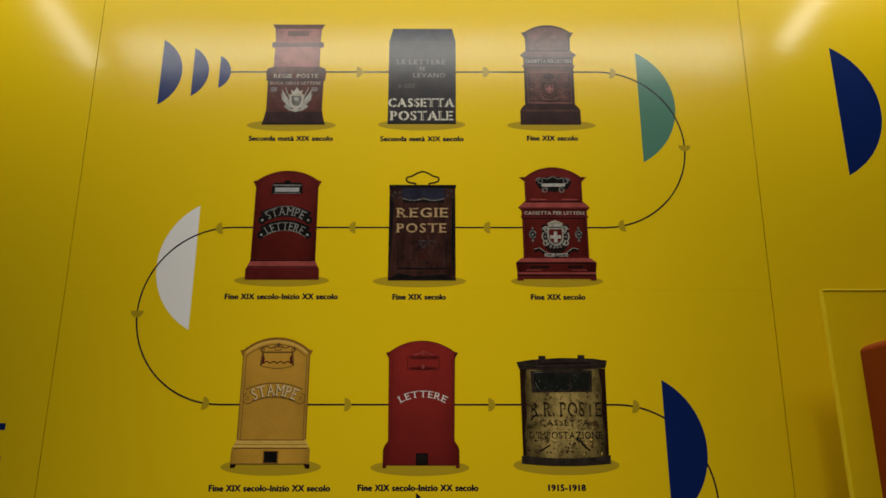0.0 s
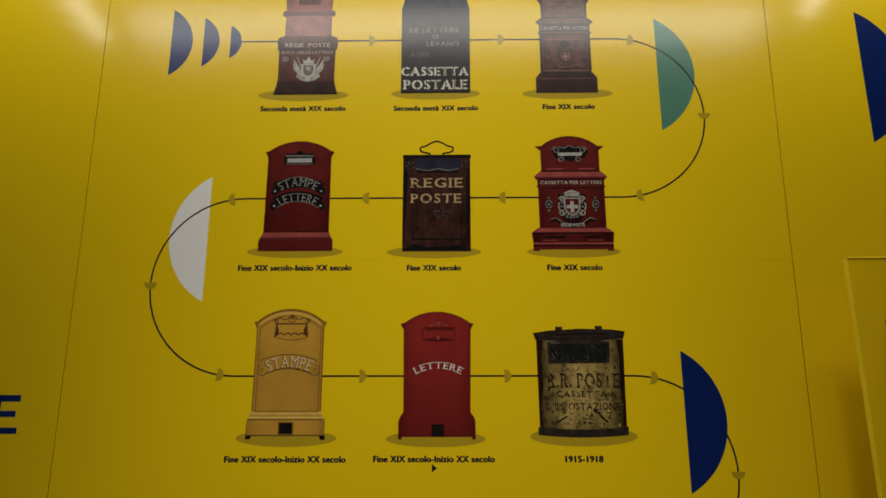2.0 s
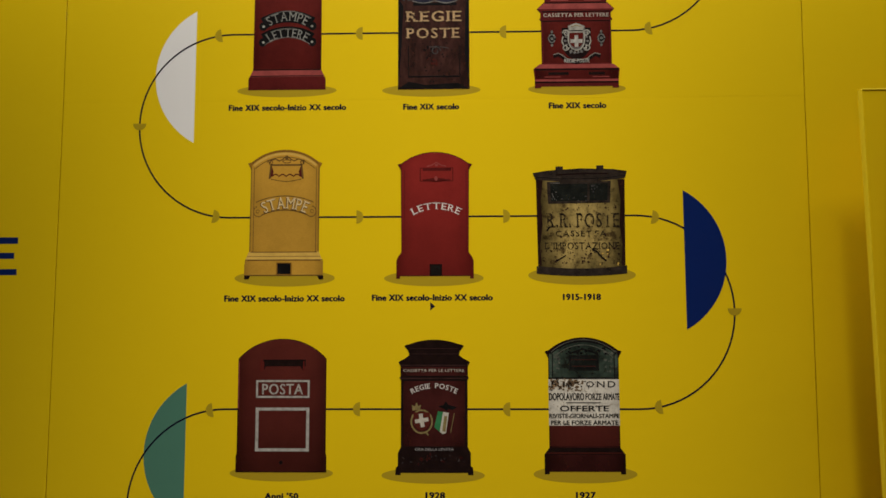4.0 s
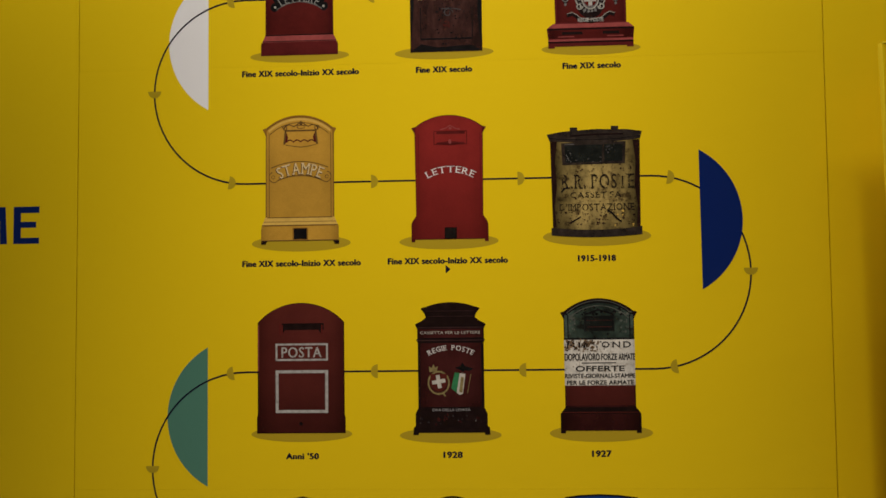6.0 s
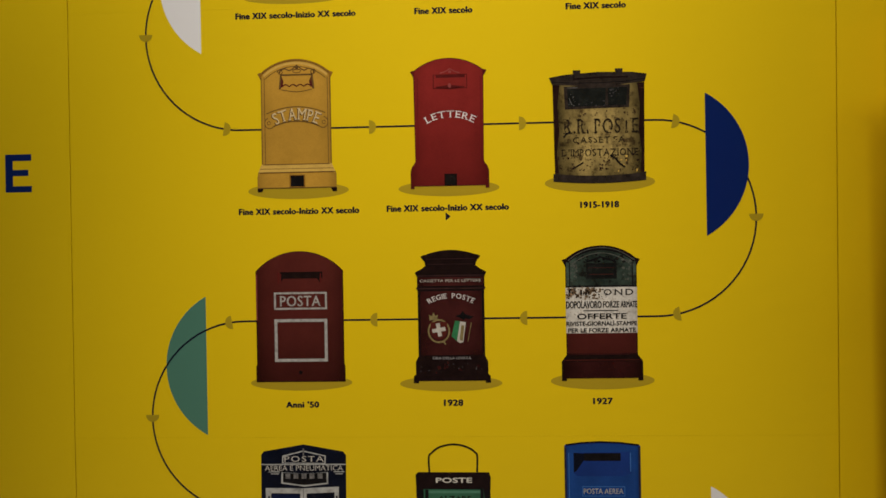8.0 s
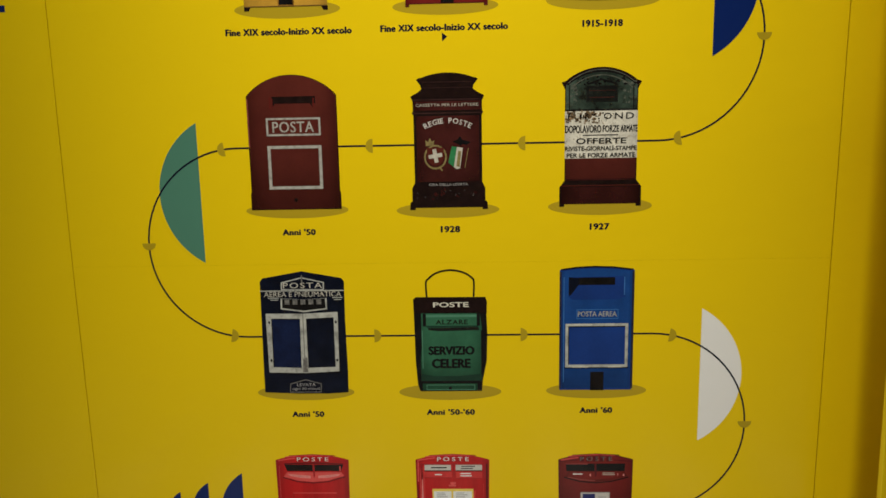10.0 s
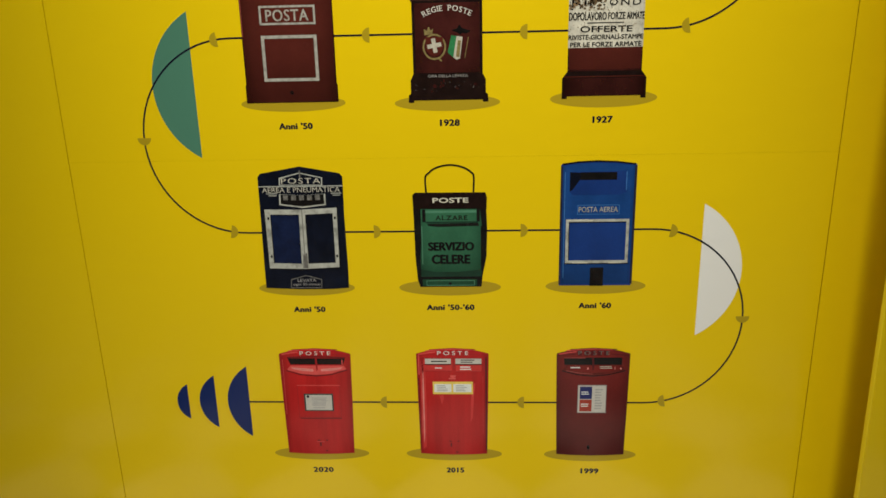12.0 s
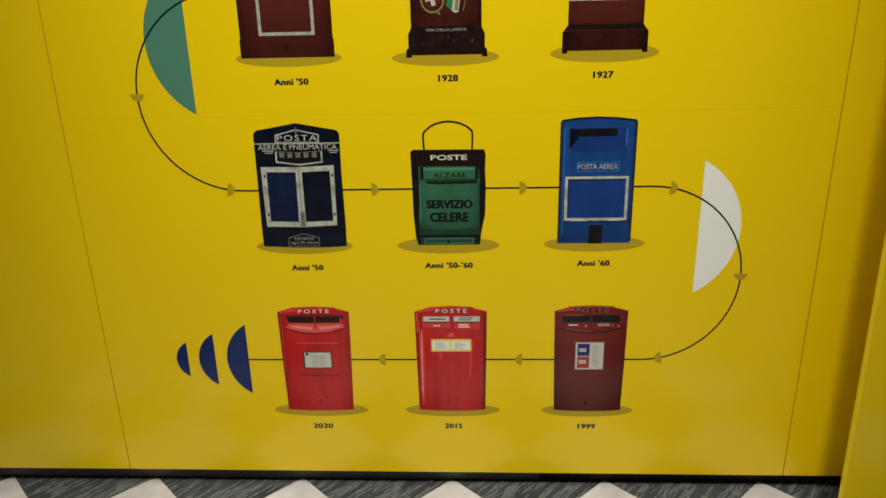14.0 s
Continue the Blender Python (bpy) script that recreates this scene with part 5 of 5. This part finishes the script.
def print_green():
    ob = mailbox(-137.7, 717, 0.980, 0.970, "green enamel mailbox print with black hood and wire handle", 129, 22, -3)
    hoop = [(-57, 246), (-58, 283), (-50, 294), (-38, 304), (-20, 311), (2, 314), (24, 311), (42, 304), (54, 295), (60, 285), (59, 246)]
    bits(ob, "handle", [ribbon(smooth(hoop), 4.6)], 2.6, BLACKISH, "bent black wire handle")
    bits(ob, "body", [[(-78, 0), (77, 0), (80, 30), (90, 80), (92, 150), (90, 205), (92, 232), (88, 245), (-84, 246), (-91, 240), (-90, 206), (-89, 150), (-88, 80), (-84, 20)]], 3, BLACKISH)
    hood = bits(ob, "hood", [[(-89, 204), (91, 203), (91, 233), (86, 244), (-83, 245), (-90, 238)]], 4, ESPRESSO)
    words(hood, "POSTE", -41, 220, 46, 232, IVORY_BRIGHT, 0.06)
    front = bits(ob, "front", [[(-75, 24), (77, 24), (80, 80), (80, 150), (74, 204), (-72, 205), (-72, 120), (-75, 80)]], 4, GREEN_ENAMEL)
    # Dark green shape prints the shade at the foot of the front.
    bits(ob, "lower_band", [[(-75, 24), (77, 24), (79, 46), (20, 40), (-40, 40), (-75, 47)]], 4.6, GREEN_DARK)
    bits(ob, "lower_edge", [rect(-76, 21, 78, 27)], 4.8, BLACKISH)
    # Lighter green line: a gleam painted on the front.
    bits(ob, "front_light_line", [rect(-71, 60, -69, 160)], 4.6, GREEN_LIGHT)
    bits(ob, "side_edge", [rect(76, 44, 80, 160)], 4.7, BLACKISH)
    flap = bits(ob, "slot_flap", [rect(-66, 172, 72, 202)], 5, GREEN_ENAMEL)
    # Lighter green strip paints the highlight along the flap's top.
    bits(flap, "flap_band", [rect(-60, 194, 66, 200)], 5.4, GREEN_LIGHT)
    bits(flap, "flap_end", [rect(-68, 171, -60, 203), rect(66, 171, 74, 203)], 5.5, BLACKISH)
    bits(flap, "flap_lip", [[(-66, 172), (72, 172), (68, 168.5), (-56, 167)]], 5.6, GREEN_DARK)
    # Drop shadow of the flap, printed as a dark shape.
    bits(ob, "flap_underside", [[(-56, 166), (70, 168), (72, 160), (-30, 158), (-54, 161)]], 4.8, GREEN_BLACK)
    words(flap, "ALZARE", -36, 176, 44, 187, ESPRESSO, 0.03, serif=True)
    words(front, "SERVIZIO", -54, 97, 58, 118, BLACK_INK, 0.08)
    words(front, "CELERE", -46, 62, 48, 85, BLACK_INK, 0.08)
    tray = bits(ob, "bottom_tray", [rect(-72, 2, 66, 20)], 5, GREEN_ENAMEL)
    bits(tray, "tray_edge", ring(-62, 3, 60, 17, 1.5), 5.6, GREEN_LIGHT)
    bits(tray, "lock", [oval(-2, 8, 4, 4, 12)], 6, BLACKISH)


def print_blue():
    ob = mailbox(216.3, 718.5, 0.985, 0.973, "bright blue air mail mailbox print with aluminium frame", 124, 21, 1)
    # Deeper blue body shows as shade round the brighter front.
    bits(ob, "body", [[(-90, 0), (87, 0), (90, 150), (90, 305), (86, 310), (40, 315), (-6, 317), (-50, 315), (-87, 311), (-91, 306), (-91, 150)]], 3, BLUE_DEEP)
    bits(ob, "front", [[(-84, 5), (82, 5), (85, 304), (40, 309), (-6, 311), (-50, 309), (-85, 304)]], 3.6, BLUE_ENAMEL)
    bits(ob, "top_edge", [ribbon([(-87, 309), (-50, 314), (-6, 316), (40, 314), (86, 308)], 4)], 4.4, BLACKISH)
    recess = bits(ob, "slot_recess", [[(-69, 290), (67, 292), (68, 240), (52, 233), (-60, 233), (-69, 240)]], 4.6, BLUE_DEEP)
    bits(recess, "recess_side", [[(-69, 290), (-43, 288), (-44, 272), (-62, 246), (-69, 242)]], 5.2, MIDNIGHT)
    bits(recess, "recess_line", [rect(65, 244, 67, 290)], 5.2, BLUE_LIGHT)
    bits(recess, "slot", [rect(-44, 270, 43, 289)], 5.6, BLACKISH)
    words(ob, "POSTA AEREA", -46, 190, 48, 203, SILVER, 0.01)
    bits(ob, "name_frame", ring(-49, 184, 52, 208, 1.2), 5, BLUE_LIGHT)
    bits(ob, "panel_frame", ring(-76, 59, 77, 172, 7), 6, ALUMINIUM)
    bits(ob, "panel", [rect(-69, 66, 70, 165)], 4.6, BLUE_DEEP)
    door = bits(ob, "lock_door", [rect(-14, -1, 19, 47)], 5, BLACKISH)
    bits(door, "lock_detail", ring(-7, 14, 12, 36, 2.5), 5.6, ESPRESSO)
    # Light blue line paints a gleam down the left side.
    bits(ob, "side_light_line", [rect(-81, 20, -79.5, 290)], 4.2, BLUE_LIGHT)
    bits(ob, "frame_glint", [rect(-58, 58.5, -20, 61), rect(30, 58.5, 62, 61), rect(-76, 168, -10, 170)], 6.6, IVORY_BRIGHT)
    bits(ob, "edge_shade", [rect(-91, 4, -86, 304), rect(84.5, 4, 90, 304)], 4.2, SLATE)
    bits(ob, "panel_shade", [rect(-69, 163, 70, 165.5), rect(-69, 66, -67, 165), rect(-78, 56.5, 79, 59)], 6.4, MIDNIGHT)


def modern_box(x, wide, label, main, dark, light, name_ink):
    ob = mailbox(x, 249, wide, 0.952, label, 130 if x < 0 else 123, 21, 0)
    # The dark copy shows round the front as printed edge shade.
    bits(ob, "body", [mirrored([(90, -1), (93, 150), (95, 300)], arc_top(94, 302, 317)) + [(-45, -4), (0, -5), (45, -4)]], 3, dark)
    bits(ob, "front", [mirrored([(88.5, 0), (91.5, 150), (93.5, 298)], arc_top(92, 301, 315)) + [(-45, -3), (0, -4), (45, -3)]], 3.6, main)
    bits(ob, "top_hood", [mirrored([(91, 291), (92, 301)], arc_top(90, 302, 315))], 4.2, main)
    # Highlights along the hood, put into the print as lighter lines.
    bits(ob, "hood_line", [ribbon([(-88, 300), (-60, 305), (-44, 307)], 3), ribbon([(-70, 310), (-30, 314), (10, 315), (50, 313)], 2.4)], 4.8, light)
    bits(ob, "hood_shade", [ribbon([(-92, 296), (-46, 300)], 2.2), ribbon([(46, 300), (92, 296)], 2.2), ribbon([(-60, 313.5), (0, 317), (60, 313.5)], 2)], 5, dark)
    bits(ob, "letter_shade", [rect(-41 + 17 * i, 296, -30 + 17 * i, 310) for i in range(5)], 5.4, dark)
    words(ob, "POSTE", -39, 298, 42, 309, name_ink, 0.0, 0, 7, 1.5)
    return ob


def print_2020():
    ob = modern_box(-493.8, 0.983, "bright red modern mailbox print with small paper notice", PILLAR_RED, PILLAR_DARK, PILLAR_LIGHT, WHITE_INK)
    bits(ob, "slot", [[(-73, 289), (80, 288), (74, 270), (-66, 270)]], 5, ESPRESSO)
    bits(ob, "slot_lip", [[(-76, 255), (-66, 267), (74, 267), (82, 257), (40, 243), (0, 239), (-40, 243)]], 5, PILLAR_LIGHT)
    bits(ob, "lip_glint", [[(-66, 262), (-6, 257), (-6, 249), (-34, 251), (-58, 256)], [(14, 257), (72, 262), (66, 256), (40, 251), (14, 250)]], 5.3, PILLAR_GLINT)
    # Lighter red lines paint highlights along the slot lip.
    bits(ob, "lip_line", [ribbon([(-72, 254), (-38, 246), (0, 243), (40, 247), (78, 256)], 3), ribbon([(-62, 264), (0, 260), (70, 265)], 1.6), rect(70, 270, 73, 284)], 5.6, PILLAR_LIGHT)
    # Darker red shape printed as the hood's shadow above the slot.
    bits(ob, "hood_underside", [[(-75, 290), (82, 289), (80, 293), (4, 297), (-72, 294)]], 4.6, PILLAR_DARK)
    bits(ob, "lower_edge", [rect(-50, 106, 61, 108)], 5.2, WINE_DARK)
    bits(ob, "lip_shade", [ribbon([(-78, 252), (-40, 240), (0, 236), (40, 240), (84, 254)], 2.6)], 5.2, WINE_DARK)
    bits(ob, "hood_shade", [ribbon([(-74, 291), (4, 293), (81, 290)], 2.4)], 5.4, WINE_DARK)
    bits(ob, "panel_side", [rect(-54, 108, -52, 208), rect(59.5, 108, 61.5, 208)], 5.6, PILLAR_DARK)
    bits(ob, "panel_top", [rect(-54, 206.5, 61, 208.5)], 5.7, PILLAR_LIGHT)
    bits(ob, "slot_divider", [[(0, 290), (5, 290), (6, 256), (2, 250)]], 6, PILLAR_DARK)
    panel = bits(ob, "panel", [rect(-54, 108, 61, 208)], 5, PILLAR_DARK)
    bits(panel, "panel_face", [rect(-53, 111, 60, 207)], 5.4, PILLAR_RED)
    notice = bits(ob, "notice", [rect(-36, 131, 41, 182)], 6, BLACKISH)
    bits(notice, "notice_paper", [rect(-33, 133, 38, 179)], 6.6, NOTICE_PAPER)
    bits(notice, "notice_mark", [oval(-26, 174, 4, 4, 12)], 7.4, INK)
    bars(notice, -16, 146, 26, 172, 6, PAPER_GREY, 7.4, 5)
    bars(notice, -14, 137, 18, 143, 1, PAPER_GREY, 7.4, 15)
    bits(notice, "notice_edge", ring(-37, 130, 42, 183, 2.2), 6.8, STEEL_DARK)
    # Highlight down the left side, as a line of lighter red.
    bits(ob, "side_light_line", [rect(-87, 120, -86, 285)], 4.6, PILLAR_LIGHT)
    bits(ob, "keyhole", [rect(-3, 20, 1, 32), rect(-9, 37, -1, 40), rect(14, 37, 20, 40), rect(12, 4, 18, 7)], 5, WINE_DARK)
    bits(ob, "latch_line", [rect(-12, 33.5, 10, 35)], 5, PILLAR_LIGHT)


def print_2015():
    ob = modern_box(-138.5, 0.978, "bright red modern mailbox print with yellow-edged labels", PILLAR_RED, PILLAR_DARK, PILLAR_LIGHT, PAPER)
    bits(ob, "hood_edge", [rect(-78, 287, 78, 291)], 5, PILLAR_DARK)
    bits(ob, "slot_label", [rect(-72, 271, -4, 287)], 5.4, NOTICE_PAPER)
    bits(ob, "slot_label", [rect(8, 271, 76, 287)], 5.4, NOTICE_PAPER)
    bars(ob, -56, 276, -14, 283, 1, BLACK_INK, 6.2, 2)
    bars(ob, 22, 274, 66, 286, 2, STEEL_DARK, 6.2, 3)
    bits(ob, "slot_divider", [[(0, 290), (5, 290), (6, 262), (2, 250)]], 5.8, PILLAR_DARK)
    bits(ob, "lip", [rect(-74, 252, -2, 269), rect(9, 250, 76, 269)], 5, PILLAR_BRIGHT)
    # Darker lines below the lip are shade put into the print.
    bits(ob, "lip_line", [rect(-74, 250, -2, 252), rect(9, 248, 76, 250)], 5.4, PILLAR_DARK)
    bits(ob, "slot", [rect(-73, 268.5, -3, 272), rect(8, 268.5, 77, 272)], 5.6, WINE_DARK)
    # Glints on the enamel, painted in lighter red.
    bits(ob, "light_line", [rect(-90, 240, -87, 300), rect(-4, 226, 4, 236)], 5, PILLAR_LIGHT)
    bits(ob, "cheek", [[(-84, 292), (-76, 290), (-76, 250), (-82, 244)], [(80, 292), (84, 290), (84, 250), (79, 250)]], 4.8, PILLAR_DARK)
    bars(ob, -46, 257, -20, 263, 1, PAPER, 6, 4)
    bars(ob, 20, 253, 62, 266, 2, PAPER, 6, 4)
    bits(ob, "mark", [rect(-10, 226, 8, 231), rect(-6, 233, 8, 238)], 5.4, PILLAR_LIGHT)
    label = bits(ob, "label", [rect(-53, 182, 53, 219)], 5.4, LABEL_YELLOW)
    bits(label, "label_paper", [rect(-49, 188, -4, 212), rect(1, 188, 49, 212)], 6, PAPER)
    bars(label, -42, 190, -12, 210, 4, PAPER_GREY, 6.6, 6)
    bars(label, 8, 190, 42, 210, 4, PAPER_GREY, 6.6, 7)
    bits(ob, "side_shade", [rect(86, 10, 90, 290), rect(-91, 10, -89, 230)], 4.4, WINE_DARK)
    # Highlight down the right side, put into the colour.
    bits(ob, "side_light_line", [rect(79, 60, 80, 236)], 4.6, PILLAR_BRIGHT)
    bits(ob, "left_sheen", [[(-83, 12), (-74, 20), (-71, 150), (-72, 282), (-80, 288), (-84, 150)]], 4.5, PILLAR_BRIGHT)
    bits(ob, "left_glint", [[(-80, 30), (-77.5, 60), (-76.5, 200), (-78, 280), (-80.5, 200)]], 4.8, PILLAR_GLINT)
    bits(ob, "right_sheen", [[(46, 96), (52, 110), (56, 180), (60, 216), (50, 206), (47, 150)]], 4.5, PILLAR_BRIGHT)
    bits(ob, "right_glint", [[(50, 130), (52, 170), (57, 210), (53, 190)]], 4.8, PILLAR_LIGHT)
    bits(ob, "left_sheen", [[(-30, 150), (-24, 170), (-26, 182), (-36, 176)]], 4.5, PILLAR_BRIGHT)
    # Lighter red line: a gleam down the edge, put into the print.
    bits(ob, "edge_light_line", [rect(-84, 60, -82.5, 280)], 4.6, PILLAR_LIGHT)
    bits(ob, "keyhole", [rect(-9, 20, -5, 32), rect(-12, 36, -6, 39), rect(10, 36, 15, 39), rect(6, 2, 12, 5)], 5, WINE_DARK)


def print_1999():
    ob = modern_box(219, 0.975, "wine red modern mailbox print with blue and red notice", WINE, WINE_DARK, PILLAR_LIGHT, STEEL)
    bits(ob, "slot", [[(-76, 290), (75, 290), (74, 269), (-74, 269)]], 5, BLACKISH)
    bits(ob, "slot_lip", [[(-78, 254), (-68, 268), (72, 268), (82, 254), (40, 243), (0, 239), (-40, 243)]], 5, RED_OLD)
    bits(ob, "lip_shade", [ribbon([(-80, 252), (-40, 240), (0, 236), (40, 240), (84, 252)], 2.6)], 5.2, BLACKISH)
    bits(ob, "slot_lip_face", [[(-70, 256), (-64, 266), (68, 266), (74, 256), (36, 248), (0, 245), (-36, 248)]], 5.4, WINE)
    bits(ob, "slot_divider", [[(-3, 290), (2, 290), (3, 258), (-1, 250)]], 6, WINE_DARK)
    bars(ob, -58, 258, -22, 264, 1, PAPER, 6, 8)
    bars(ob, 18, 257, 58, 266, 2, IVORY, 6, 9)
    bits(ob, "lip_glint", [oval(-13, 258, 2, 3.5, 10), oval(72, 258, 2, 3, 10), rect(56, 256, 57.5, 263)], 6.2, PILLAR_GLINT)
    # Pale red lines are a gleam along the slot, printed.
    bits(ob, "slot_light_line", [ribbon([(-70, 252), (-36, 245), (0, 242)], 1.8), rect(-76, 288, -20, 290)], 5.8, RED_PALE)
    notice = bits(ob, "notice", [rect(-37, 127, 37, 209)], 5.4, NOTICE_PAPER)
    bits(notice, "notice_field", [rect(-32, 168, 0, 205)], 6, NOTICE_BLUE)
    bits(notice, "notice_field", [rect(-32, 131, 0, 166)], 6, NOTICE_RED)
    bars(notice, -28, 180, -4, 192, 2, PAPER, 6.6, 10)
    bars(notice, -28, 144, -4, 156, 2, PAPER, 6.6, 11)
    bars(notice, 8, 136, 30, 200, 8, PAPER_GREY, 6.2, 12)
    bits(notice, "notice_edge", ring(-37.5, 126.5, 37.5, 209.5, 1.5), 6.4, GREY_INK)
    bits(ob, "keyhole", [oval(-5, 22, 4, 5, 12), rect(-8, 14, -2, 22)], 5, BLACKISH)


for make in (print_royal_tall, print_charcoal, print_bronze, print_red_stampe_lettere, print_regie_poste_rust, print_crimson_arms, print_ochre, print_scarlet_lettere, print_stained_oval,
             print_posta, print_1928, print_tricolour, print_pneumatic, print_green, print_blue, print_2020, print_2015, print_1999):
    make()

# ---- the chequered marble floor ----
floor = thing("floor", 0, 0, 0, "polished floor of white and grey veined marble tiles laid diagonally", "floor", kind="structure")
part("grout_bed", box_into(bmesh.new(), -3.6, -5.2, -0.06, 3.2, 0.034, -0.0015), MORTAR, floor)
SIDE = 0.3023
DIAG = SIDE * math.sqrt(2)
TIP_X, TIP_Y = -0.144, 0.036


def tile_outline(k=0.0008):
    h = DIAG / 2 - k
    return [(h, 0), (0, h), (-h, 0), (0, -h)]


def tile_mesh(name, material, cut=None):
    bm = bmesh.new()
    top = [bm.verts.new((x, y, 0)) for x, y in tile_outline()]
    low = [bm.verts.new((x * 1.003, y * 1.003, -0.0012)) for x, y in tile_outline()]
    bm.faces.new(top)
    for i in range(4):
        bm.faces.new((low[i], low[(i + 1) % 4], top[(i + 1) % 4], top[i]))
    if cut is not None:
        bmesh.ops.bisect_plane(bm, geom=bm.verts[:] + bm.edges[:] + bm.faces[:], plane_co=(0, cut, 0), plane_no=(0, 1, 0), clear_outer=True)
    bmesh.ops.recalc_face_normals(bm, faces=bm.faces[:])
    me = bpy.data.meshes.new(name)
    bm.to_mesh(me)
    bm.free()
    me.materials.append(material)
    return me


shared = {m: tile_mesh("tile", m) for m in (DARK_MARBLE, PALE_MARBLE)}
cuts = {}
far = {DARK_MARBLE: ([], []), PALE_MARBLE: ([], [])}
for i in range(-9, 10):
    for j in range(-26, 4):
        dark = j % 2 == 0
        x = TIP_X + (i + (0.5 if dark else 0.0)) * DIAG
        y = TIP_Y + j * DIAG / 2
        if not (-3.38 < x < 2.98 and -4.98 < y < 0.034 + DIAG / 2 - 0.01):
            continue
        m = DARK_MARBLE if dark else PALE_MARBLE
        if abs(x) < 2.3 and y > -1.5:
            cut = round(0.0335 - y, 4) if y + DIAG / 2 > 0.0335 else None
            me = shared[m]
            if cut is not None:
                me = cuts.setdefault((dark, cut), None) or tile_mesh("tile", m, cut)
                cuts[(dark, cut)] = me
            ob = new("tile", me)
            ob.location, ob.parent = (x, y, 0), floor
        elif y + DIAG / 2 < 0.034:
            vs, fs = far[m]
            fs.append(tuple(range(len(vs), len(vs) + 4)))
            vs.extend((x + a, y + b, 0) for a, b in tile_outline())
for m, (vs, fs) in far.items():
    me = bpy.data.meshes.new("far_tiles")
    me.from_pydata(vs, [], fs)
    me.materials.append(m)
    ob = new("far_tiles", me)
    ob.parent = floor
    tagged(ob, kind="stuff")
